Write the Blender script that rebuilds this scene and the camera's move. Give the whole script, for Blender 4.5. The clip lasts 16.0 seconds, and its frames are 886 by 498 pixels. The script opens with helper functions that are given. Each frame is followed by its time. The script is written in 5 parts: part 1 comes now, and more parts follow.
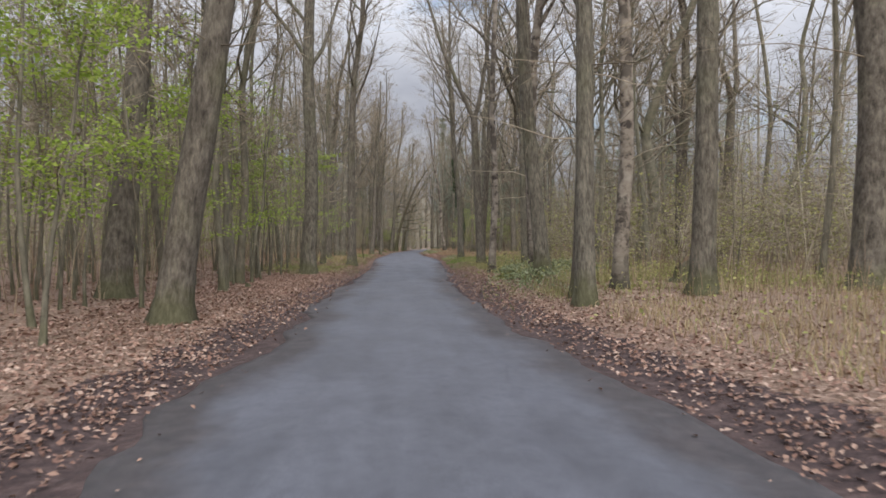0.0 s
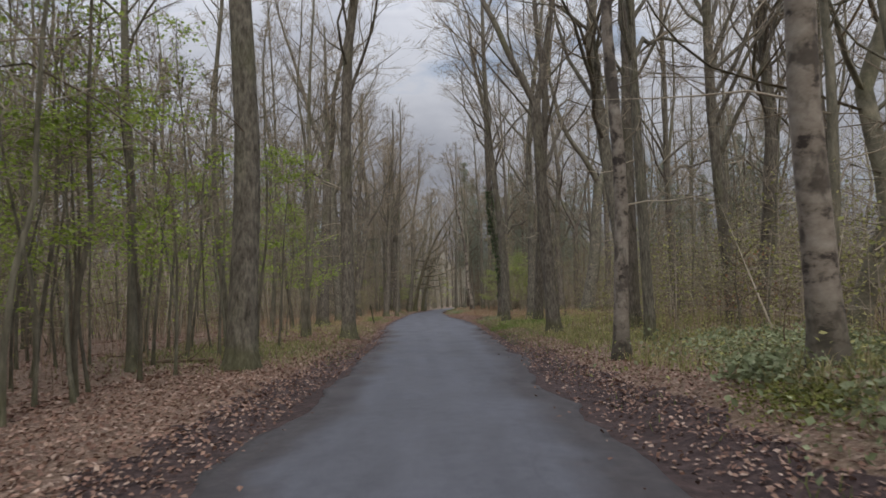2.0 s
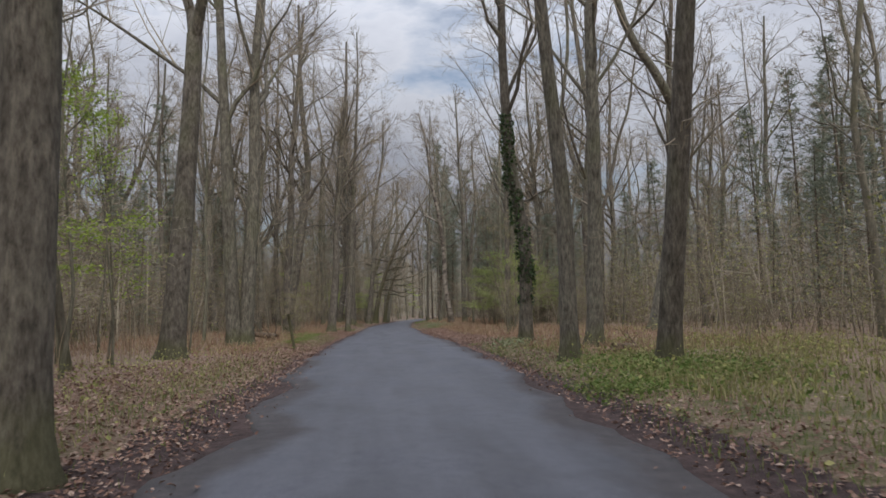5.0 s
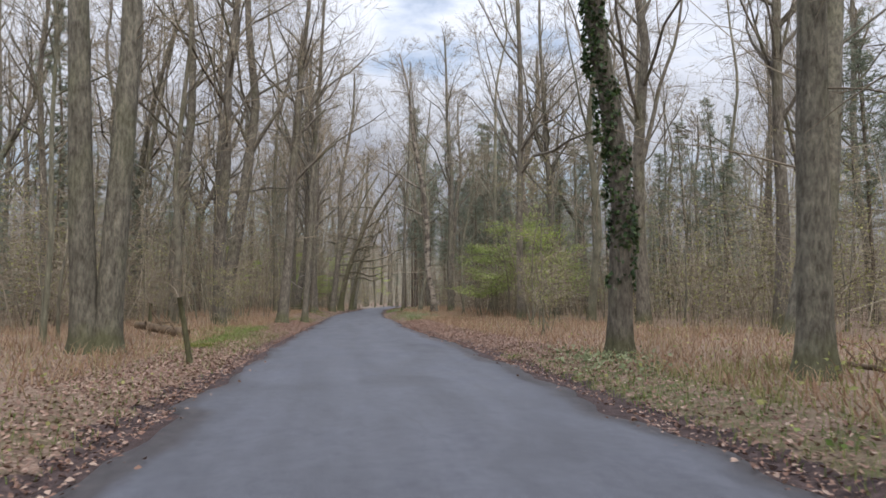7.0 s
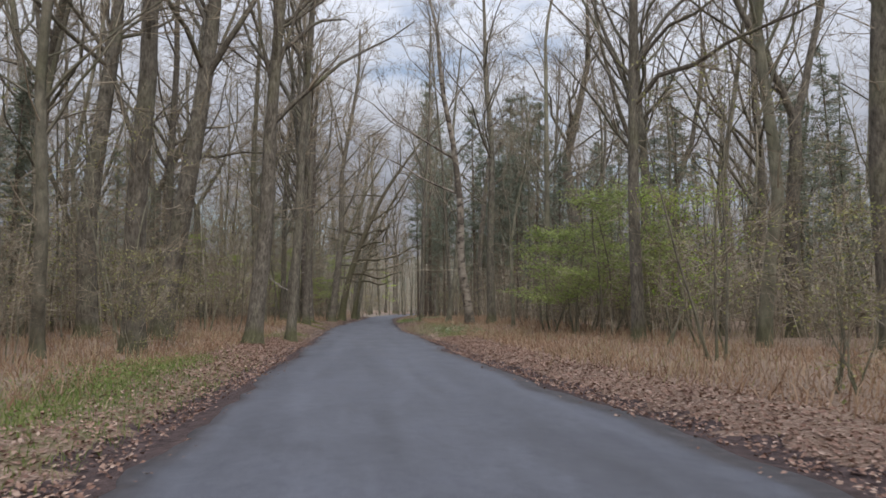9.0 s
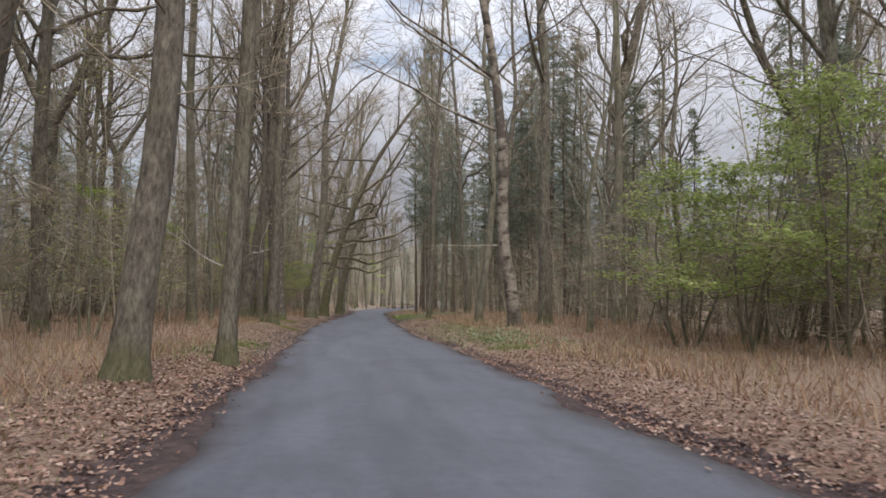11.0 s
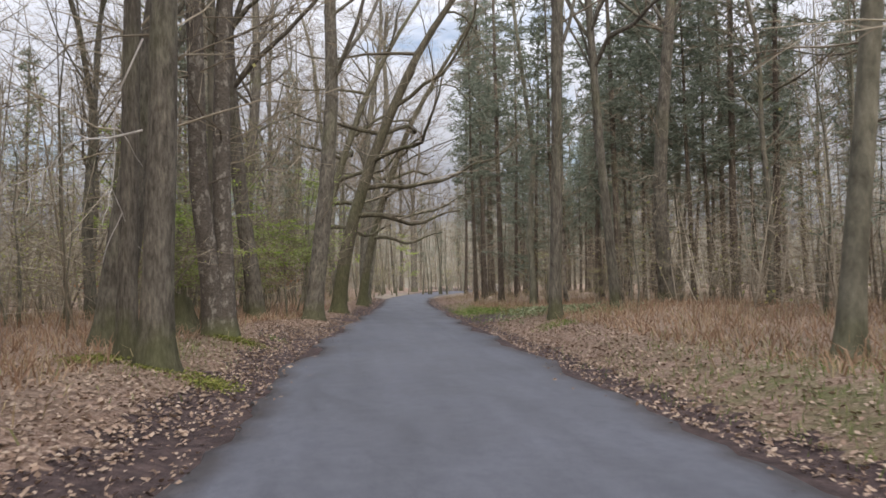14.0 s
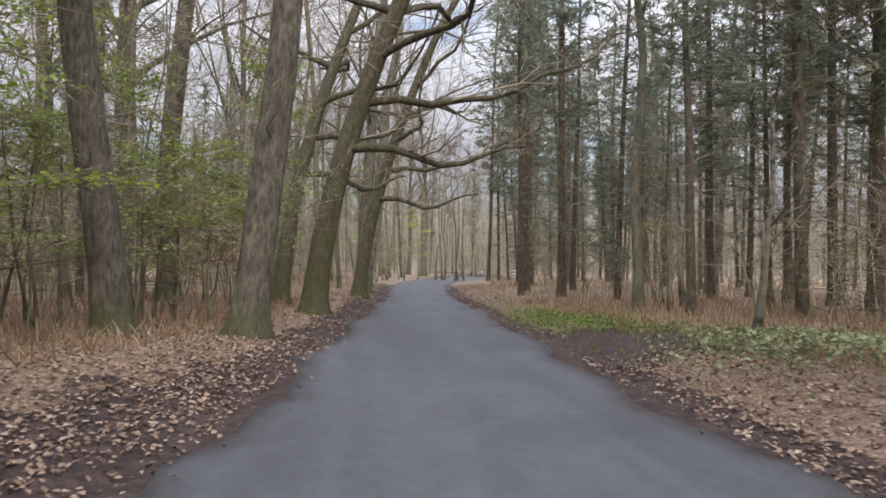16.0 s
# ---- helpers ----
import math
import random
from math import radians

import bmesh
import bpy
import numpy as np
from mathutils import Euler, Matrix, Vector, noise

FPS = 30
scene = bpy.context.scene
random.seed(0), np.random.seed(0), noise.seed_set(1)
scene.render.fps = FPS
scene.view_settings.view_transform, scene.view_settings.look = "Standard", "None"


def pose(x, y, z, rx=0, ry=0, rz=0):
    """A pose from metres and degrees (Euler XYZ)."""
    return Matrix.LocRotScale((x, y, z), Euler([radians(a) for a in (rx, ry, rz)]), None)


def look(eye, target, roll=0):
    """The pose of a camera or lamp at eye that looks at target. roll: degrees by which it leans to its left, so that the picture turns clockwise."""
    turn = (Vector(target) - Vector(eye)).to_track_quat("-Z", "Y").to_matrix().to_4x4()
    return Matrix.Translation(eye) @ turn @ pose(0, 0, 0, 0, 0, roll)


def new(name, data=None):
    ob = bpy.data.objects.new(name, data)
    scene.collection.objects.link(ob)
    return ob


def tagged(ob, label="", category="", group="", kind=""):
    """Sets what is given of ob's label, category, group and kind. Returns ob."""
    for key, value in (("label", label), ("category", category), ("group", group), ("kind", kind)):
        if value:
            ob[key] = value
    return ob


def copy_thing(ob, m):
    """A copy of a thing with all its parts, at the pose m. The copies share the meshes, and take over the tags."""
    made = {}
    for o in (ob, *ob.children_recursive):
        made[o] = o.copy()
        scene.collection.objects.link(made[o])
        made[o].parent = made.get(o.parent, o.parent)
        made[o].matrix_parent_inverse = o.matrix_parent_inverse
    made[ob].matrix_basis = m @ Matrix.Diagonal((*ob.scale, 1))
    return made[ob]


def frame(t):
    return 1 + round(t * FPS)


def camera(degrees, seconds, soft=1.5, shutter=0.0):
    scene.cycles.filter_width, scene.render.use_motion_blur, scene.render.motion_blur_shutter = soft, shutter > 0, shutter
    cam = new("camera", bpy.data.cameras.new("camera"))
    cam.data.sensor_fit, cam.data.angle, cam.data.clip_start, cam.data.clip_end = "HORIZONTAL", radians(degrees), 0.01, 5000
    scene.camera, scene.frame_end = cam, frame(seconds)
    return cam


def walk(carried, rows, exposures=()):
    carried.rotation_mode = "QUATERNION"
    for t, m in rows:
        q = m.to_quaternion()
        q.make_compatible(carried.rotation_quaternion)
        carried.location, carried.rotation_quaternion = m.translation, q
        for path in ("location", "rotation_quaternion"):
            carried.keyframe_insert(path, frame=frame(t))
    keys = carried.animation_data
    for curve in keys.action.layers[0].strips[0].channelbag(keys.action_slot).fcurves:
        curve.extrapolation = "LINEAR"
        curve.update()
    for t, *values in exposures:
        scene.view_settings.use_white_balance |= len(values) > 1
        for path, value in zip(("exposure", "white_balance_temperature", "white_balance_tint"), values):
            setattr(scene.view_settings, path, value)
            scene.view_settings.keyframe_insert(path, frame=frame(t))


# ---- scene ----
cam = camera(60.0, 16.0, soft=1.6, shutter=0.12)
# seconds, eye, target, roll: a car driving up a forest lane, eye 1.30 m over the asphalt
PATH = [
    (0, (0.000, -1.800, 1.300), (0.131, 0.196, 1.287), -0.36),
    (0.5, (-0.012, 2.178, 1.300), (0.107, 4.175, 1.283), -0.75),
    (1, (-0.077, 6.070, 1.300), (0.016, 8.068, 1.288), -0.93),
    (1.5, (-0.089, 9.895, 1.300), (-0.005, 11.893, 1.339), -0.98),
    (2, (-0.011, 13.985, 1.300), (0.076, 15.978, 1.440), -1.78),
    (2.5, (0.247, 18.204, 1.300), (0.386, 20.198, 1.359), -1.23),
    (3, (0.414, 22.263, 1.300), (0.586, 24.255, 1.347), -1.14),
    (3.5, (0.446, 26.324, 1.300), (0.601, 28.316, 1.384), -0.50),
    (6, (0.365, 43.184, 1.300), (0.579, 45.166, 1.471), -1.51),
    (6.5, (0.356, 46.538, 1.300), (0.609, 48.519, 1.422), -0.61),
    (7, (0.354, 49.720, 1.300), (0.623, 51.698, 1.432), -0.01),
    (7.5, (0.369, 53.431, 1.300), (0.662, 55.404, 1.448), -0.05),
    (8, (0.284, 57.208, 1.300), (0.561, 59.184, 1.439), 0.23),
    (8.5, (0.212, 60.777, 1.300), (0.491, 62.752, 1.450), 0.07),
    (9, (0.209, 64.351, 1.300), (0.479, 66.326, 1.451), 0.10),
    (11.5, (0.306, 81.830, 1.300), (0.629, 83.800, 1.431), 0.51),
    (12, (0.477, 85.684, 1.300), (0.797, 87.654, 1.434), 0.28),
    (12.5, (0.603, 89.439, 1.300), (0.916, 91.409, 1.436), -0.04),
    (13, (0.664, 93.111, 1.300), (0.971, 95.083, 1.433), -0.08),
    (13.5, (0.691, 96.763, 1.300), (0.976, 98.739, 1.421), -0.49),
    (14, (0.705, 100.293, 1.300), (0.969, 102.274, 1.388), -0.94),
    (14.5, (0.753, 103.733, 1.300), (1.000, 105.716, 1.386), -0.13),
    (15, (0.928, 107.132, 1.300), (1.173, 109.116, 1.355), 0.29),
    (15.5, (1.143, 110.473, 1.300), (1.388, 112.457, 1.347), 0.84),
    (16, (1.354, 113.878, 1.300), (1.605, 115.861, 1.346), 0.81),
]
# the film camera's own slow changes of exposure and white balance: seconds, stops, kelvin, tint
EXPOSURES = [(0, 0.28, 6330, 10), (1, 0.29, 6330, 10), (1.5, 0.25, 6330, 10), (1.8, -0.18, 6330, 10), (2.1, -0.24, 6330, 10), (2.5, -0.03, 6330, 10), (3, 0.34, 6330, 10), (3.5, 0.25, 6330, 10), (5.8, -0.26, 6180, 10), (6.2, -0.06, 6180, 10), (7, 0.35, 6180, 10), (7.25, 0.06, 6180, 10), (7.5, -0.26, 6180, 10), (7.75, 0.01, 6180, 10), (8, 0.22, 6180, 10), (8.5, 0.05, 6180, 10), (9, 0.07, 6180, 10), (11.5, 0.33, 6380, 11), (12, 0.32, 6380, 11), (13, 0.34, 6380, 11), (14, 0.45, 6380, 11), (15, 0.65, 6380, 11), (16, 0.54, 6380, 11)]
walk(cam, [(t, look(eye, target, roll)) for t, eye, target, roll in PATH], EXPOSURES)

# ---- world and light: bright broken cloud in early spring ----
world = bpy.data.worlds.new("sky")
scene.world = world
world.use_nodes = True
wn, wl = world.node_tree.nodes, world.node_tree.links
wn.clear()
sky = wn.new("ShaderNodeTexSky")
sky.sky_type, sky.sun_disc = "NISHITA", False
sky.sun_elevation, sky.sun_rotation = radians(34), radians(171)
sky.air_density, sky.dust_density = 1.0, 2.0
sky_gain = wn.new("ShaderNodeVectorMath")
sky_gain.operation = "SCALE"
sky_gain.inputs[3].default_value = 0.10
cloud_co = wn.new("ShaderNodeTexCoord")
cloud_map = wn.new("ShaderNodeMapping")
cloud_map.inputs["Scale"].default_value = (1.0, 1.0, 2.6)
cloud_noise = wn.new("ShaderNodeTexNoise")
cloud_noise.inputs["Scale"].default_value = 3.2
cloud_noise.inputs["Detail"].default_value = 7.0
cloud_noise.inputs["Roughness"].default_value = 0.58
cloud_ramp = wn.new("ShaderNodeValToRGB")
cloud_ramp.color_ramp.elements[0].position, cloud_ramp.color_ramp.elements[1].position = 0.31, 0.47
cloud_tone = wn.new("ShaderNodeValToRGB")
cloud_tone.color_ramp.elements[0].position, cloud_tone.color_ramp.elements[1].position = 0.40, 0.72
cloud_tone.color_ramp.elements[0].color = (0.92, 0.93, 0.99, 1)
cloud_tone.color_ramp.elements[1].color = (0.56, 0.58, 0.66, 1)
# an overcast sky is brightest overhead
cloud_up = wn.new("ShaderNodeSeparateXYZ")
cloud_lift = wn.new("ShaderNodeMath")
cloud_lift.operation = "MULTIPLY_ADD"
cloud_lift.inputs[1].default_value, cloud_lift.inputs[2].default_value = 2.25, 0.17
cloud_lift.use_clamp = False
cloud_shade = wn.new("ShaderNodeVectorMath")
cloud_shade.operation = "SCALE"
wl.new(cloud_co.outputs["Generated"], cloud_up.inputs[0])
wl.new(cloud_up.outputs[2], cloud_lift.inputs[0])
wl.new(cloud_tone.outputs[0], cloud_shade.inputs[0])
wl.new(cloud_lift.outputs[0], cloud_shade.inputs[3])
cloud_mix = wn.new("ShaderNodeMixRGB")
wbg = wn.new("ShaderNodeBackground")
wbg.inputs["Strength"].default_value = 1.0
wout = wn.new("ShaderNodeOutputWorld")
wl.new(sky.outputs[0], sky_gain.inputs[0])
wl.new(cloud_co.outputs["Generated"], cloud_map.inputs[0])
wl.new(cloud_map.outputs[0], cloud_noise.inputs["Vector"])
wl.new(cloud_noise.outputs["Fac"], cloud_ramp.inputs[0])
wl.new(cloud_noise.outputs["Fac"], cloud_tone.inputs[0])
wl.new(cloud_ramp.outputs[0], cloud_mix.inputs[0])
wl.new(sky_gain.outputs[0], cloud_mix.inputs[1])
wl.new(cloud_shade.outputs[0], cloud_mix.inputs[2])
wl.new(cloud_mix.outputs[0], wbg.inputs["Color"])
wl.new(wbg.outputs[0], wout.inputs["Surface"])

sun_lamp = bpy.data.lights.new("sun", "SUN")
sun_lamp.energy, sun_lamp.angle, sun_lamp.color = 2.2, radians(25), (1.0, 0.95, 0.88)
sun_ob = new("sun", sun_lamp)
sun_ob.matrix_basis = pose(0, 0, 60, 56, 0, 9)


# ---- materials ----
def material(name, rough=0.9):
    m = bpy.data.materials.new(name)
    m.use_nodes = True
    nt = m.node_tree
    bsdf = nt.nodes["Principled BSDF"]
    bsdf.inputs["Roughness"].default_value = rough
    bsdf.inputs["Specular IOR Level"].default_value = 0.25
    return m, nt, bsdf


def node(nt, kind, **values):
    n = nt.nodes.new(kind)
    for key, value in values.items():
        n.inputs[key.replace("_", " ")].default_value = value
    return n


def ramp(nt, fac, *stops):
    n = nt.nodes.new("ShaderNodeValToRGB")
    while len(n.color_ramp.elements) < len(stops):
        n.color_ramp.elements.new(0.5)
    for e, (p, c) in zip(n.color_ramp.elements, stops):
        e.position = p
        e.color = (*c, 1) if not isinstance(c, float) else (c, c, c, 1)
    nt.links.new(fac, n.inputs[0])
    return n.outputs[0]


def mix(nt, fac, a, b, mode="MIX"):
    n = nt.nodes.new("ShaderNodeMixRGB")
    n.blend_type = mode
    for socket, value in zip(n.inputs, (fac, a, b)):
        if isinstance(value, (int, float)):
            socket.default_value = value
        elif isinstance(value, tuple):
            socket.default_value = (*value, 1)
        else:
            nt.links.new(value, socket)
    return n.outputs[0]


def noise_of(nt, vector, scale, detail=4.0, rough=0.55, stretch=(1, 1, 1)):
    mp = nt.nodes.new("ShaderNodeMapping")
    mp.inputs["Scale"].default_value = stretch
    nt.links.new(vector, mp.inputs[0])
    n = node(nt, "ShaderNodeTexNoise", Scale=scale, Detail=detail, Roughness=rough)
    nt.links.new(mp.outputs[0], n.inputs["Vector"])
    return n.outputs["Fac"]


def bump(nt, bsdf, height, strength, distance):
    b = node(nt, "ShaderNodeBump", Strength=strength, Distance=distance)
    nt.links.new(height, b.inputs["Height"])
    nt.links.new(b.outputs[0], bsdf.inputs["Normal"])


def bark_material(name, dark, pale, moss, moss_top, furrow=9.0):
    """Furrowed bark, green with moss round the foot and with algae higher up."""
    m, nt, bsdf = material(name, 0.92)
    co = nt.nodes.new("ShaderNodeTexCoord").outputs["Object"]
    rnd = nt.nodes.new("ShaderNodeObjectInfo").outputs["Random"]
    grain = noise_of(nt, co, furrow * 1.9, 7.0, 0.72, (1, 1, 0.30))
    plates = noise_of(nt, co, furrow * 0.55, 4.0, 0.6, (1, 1, 0.45))
    broad = noise_of(nt, co, 1.1, 3.0, 0.5, (1, 1, 0.5))
    col = ramp(nt, grain, (0.34, dark), (0.66, pale))
    col = mix(nt, 0.8, col, ramp(nt, plates, (0.32, (0.55, 0.54, 0.53)), (0.55, (1.0, 1.0, 1.0)), (0.75, (1.35, 1.33, 1.28))), "MULTIPLY")
    tint = ramp(nt, rnd, (0.0, (0.80, 0.76, 0.72)), (0.5, (1.0, 0.97, 0.92)), (1.0, (1.12, 1.14, 1.05)))
    col = mix(nt, 0.85, col, tint, "MULTIPLY")
    col = mix(nt, ramp(nt, broad, (0.50, 0.0), (0.72, 0.38)), col, (0.115, 0.125, 0.05))
    sep = nt.nodes.new("ShaderNodeSeparateXYZ")
    nt.links.new(co, sep.inputs[0])
    up = nt.nodes.new("ShaderNodeMath")
    up.operation = "MULTIPLY_ADD"
    nt.links.new(noise_of(nt, co, 3.0, 4.0), up.inputs[0])
    up.inputs[1].default_value = -moss_top * 2.0
    nt.links.new(sep.outputs[2], up.inputs[2])
    col = mix(nt, ramp(nt, up.outputs[0], (0.0, moss), (0.30, 0.0)), col, mix(nt, grain, (0.035, 0.034, 0.018), (0.125, 0.130, 0.050)))
    nt.links.new(col, bsdf.inputs["Base Color"])
    bump(nt, bsdf, grain, 1.0, 0.035)
    return m


BARK = bark_material("oak_bark", (0.060, 0.052, 0.043), (0.225, 0.203, 0.170), 0.62, 0.40)
BARK_SMOOTH = bark_material("beech_bark", (0.11, 0.103, 0.08), (0.255, 0.235, 0.185), 0.45, 0.4, 5.0)
BARK_PINE = bark_material("pine_bark", (0.06, 0.049, 0.040), (0.19, 0.155, 0.124), 0.2, 0.2)
BARK_MOSSY = bark_material("mossy_bark", (0.05, 0.044, 0.03), (0.18, 0.16, 0.115), 0.55, 1.6)


def birch_material():
    m, nt, bsdf = material("birch_bark", 0.75)
    co = nt.nodes.new("ShaderNodeTexCoord").outputs["Object"]
    bands = noise_of(nt, co, 2.2, 6.0, 0.68, (1.3, 1.3, 1.9))
    grit = noise_of(nt, co, 14.0, 5.0, 0.7)
    blot = noise_of(nt, co, 2.4, 4.0, 0.6, (1, 1, 0.7))
    col = ramp(nt, bands, (0.38, (0.05, 0.04, 0.033)), (0.46, (0.22, 0.185, 0.148)), (0.70, (0.36, 0.32, 0.265)))
    col = mix(nt, ramp(nt, blot, (0.50, 0.0), (0.58, 0.92)), col, mix(nt, grit, (0.05, 0.042, 0.034), (0.12, 0.10, 0.08)))
    sep = nt.nodes.new("ShaderNodeSeparateXYZ")
    nt.links.new(co, sep.inputs[0])
    col = mix(nt, ramp(nt, sep.outputs[2], (0.0, 0.9), (1.0, 0.0)), col, (0.05, 0.045, 0.03))
    nt.links.new(col, bsdf.inputs["Base Color"])
    bump(nt, bsdf, bands, 0.6, 0.02)
    return m


BARK_BIRCH = birch_material()


def old_birch_material():
    """Dark cracked bark with pale flakes left on it."""
    m, nt, bsdf = material("old_birch_bark", 0.85)
    co = nt.nodes.new("ShaderNodeTexCoord").outputs["Object"]
    flake = noise_of(nt, co, 11.0, 5.0, 0.66, (1, 1, 0.45))
    grit = noise_of(nt, co, 26.0, 5.0, 0.7)
    dark = ramp(nt, grit, (0.3, (0.045, 0.037, 0.03)), (0.7, (0.15, 0.125, 0.10)))
    pale = ramp(nt, grit, (0.3, (0.19, 0.165, 0.135)), (0.7, (0.36, 0.325, 0.275)))
    col = mix(nt, ramp(nt, flake, (0.53, 0.0), (0.62, 0.75)), dark, pale)
    sep = nt.nodes.new("ShaderNodeSeparateXYZ")
    nt.links.new(co, sep.inputs[0])
    col = mix(nt, ramp(nt, sep.outputs[2], (0.05, 0.7), (0.45, 0.0)), col, (0.10, 0.11, 0.035))
    nt.links.new(col, bsdf.inputs["Base Color"])
    bump(nt, bsdf, flake, 1.0, 0.05)
    return m


BARK_OLD_BIRCH = old_birch_material()


def island_material(name, *stops, rough=0.8, sheer=0.0):
    """Leaves, twigs or blades, each with a tone of its own."""
    m, nt, bsdf = material(name, rough)
    isl = nt.nodes.new("ShaderNodeNewGeometry").outputs["Random Per Island"]
    col = ramp(nt, isl, *stops)
    co = nt.nodes.new("ShaderNodeTexCoord").outputs["Object"]
    col = mix(nt, 0.5, col, ramp(nt, noise_of(nt, co, 0.9, 3.0), (0.3, (0.62, 0.60, 0.58)), (0.7, (1.25, 1.22, 1.2))), "MULTIPLY")
    nt.links.new(col, bsdf.inputs["Base Color"])
    if sheer:
        tr = nt.nodes.new("ShaderNodeBsdfTranslucent")
        ad = nt.nodes.new("ShaderNodeMixShader")
        ad.inputs[0].default_value = sheer
        nt.links.new(col, tr.inputs[0])
        nt.links.new(bsdf.outputs[0], ad.inputs[1])
        nt.links.new(tr.outputs[0], ad.inputs[2])
        nt.links.new(ad.outputs[0], nt.nodes["Material Output"].inputs[0])
    return m


TWIG = island_material("twig_bark", (0.0, (0.12, 0.098, 0.071)), (0.6, (0.262, 0.218, 0.158)), (1.0, (0.41, 0.36, 0.272)))
BRUSH = island_material("dry_brush", (0.0, (0.165, 0.115, 0.08)), (0.5, (0.305, 0.225, 0.152)), (1.0, (0.45, 0.37, 0.26)), sheer=0.2)
LITTER = island_material("dead_leaf", (0.0, (0.12, 0.068, 0.052)), (0.3, (0.22, 0.130, 0.098)), (0.75, (0.32, 0.212, 0.160)), (1.0, (0.44, 0.335, 0.27)))
LITTER_TAN = island_material("bleached_leaf", (0.0, (0.16, 0.108, 0.080)), (0.3, (0.265, 0.185, 0.136)), (0.75, (0.355, 0.268, 0.20)), (1.0, (0.44, 0.35, 0.272)))
DRY_GRASS = island_material("dry_grass", (0.0, (0.20, 0.14, 0.08)), (0.45, (0.35, 0.265, 0.155)), (0.8, (0.44, 0.37, 0.225)), (1.0, (0.22, 0.24, 0.09)), sheer=0.25)
GREEN_GRASS = island_material("green_grass", (0.0, (0.10, 0.16, 0.035)), (0.6, (0.185, 0.24, 0.072)), (1.0, (0.31, 0.32, 0.13)), sheer=0.3)
SPRING_LEAF = island_material("spring_leaf", (0.0, (0.18, 0.26, 0.04)), (0.5, (0.30, 0.41, 0.07)), (1.0, (0.43, 0.52, 0.115)), sheer=0.45)
OLIVE_LEAF = island_material("olive_leaf", (0.0, (0.20, 0.215, 0.075)), (0.5, (0.34, 0.35, 0.125)), (1.0, (0.47, 0.45, 0.19)), sheer=0.4)
RUST_LEAF = island_material("rust_leaf", (0.0, (0.20, 0.08, 0.035)), (1.0, (0.42, 0.20, 0.10)), sheer=0.3)
NEEDLE = island_material("pine_needle", (0.0, (0.13, 0.15, 0.11)), (0.6, (0.225, 0.252, 0.19)), (1.0, (0.32, 0.35, 0.265)), sheer=0.6)
IVY = island_material("ivy_leaf", (0.0, (0.018, 0.038, 0.012)), (0.7, (0.045, 0.08, 0.022)), (1.0, (0.09, 0.13, 0.04)), rough=0.45)
HERB = island_material("ground_herb", (0.0, (0.14, 0.165, 0.085)), (0.6, (0.24, 0.28, 0.15)), (1.0, (0.36, 0.385, 0.24)), sheer=0.2)
FRESH_LEAF = island_material("fresh_leaf", (0.0, (0.20, 0.26, 0.075)), (0.5, (0.31, 0.38, 0.12)), (1.0, (0.42, 0.47, 0.19)), sheer=0.5)
BRACKEN = island_material("dead_bracken", (0.0, (0.21, 0.125, 0.082)), (0.5, (0.355, 0.232, 0.15)), (1.0, (0.48, 0.365, 0.255)), sheer=0.35)
MEADOW = island_material("meadow_grass", (0.0, (0.16, 0.17, 0.06)), (0.5, (0.27, 0.27, 0.11)), (1.0, (0.42, 0.37, 0.20)), sheer=0.3)
MOSS = island_material("moss", (0.0, (0.09, 0.10, 0.022)), (0.6, (0.17, 0.18, 0.04)), (1.0, (0.26, 0.255, 0.075)))


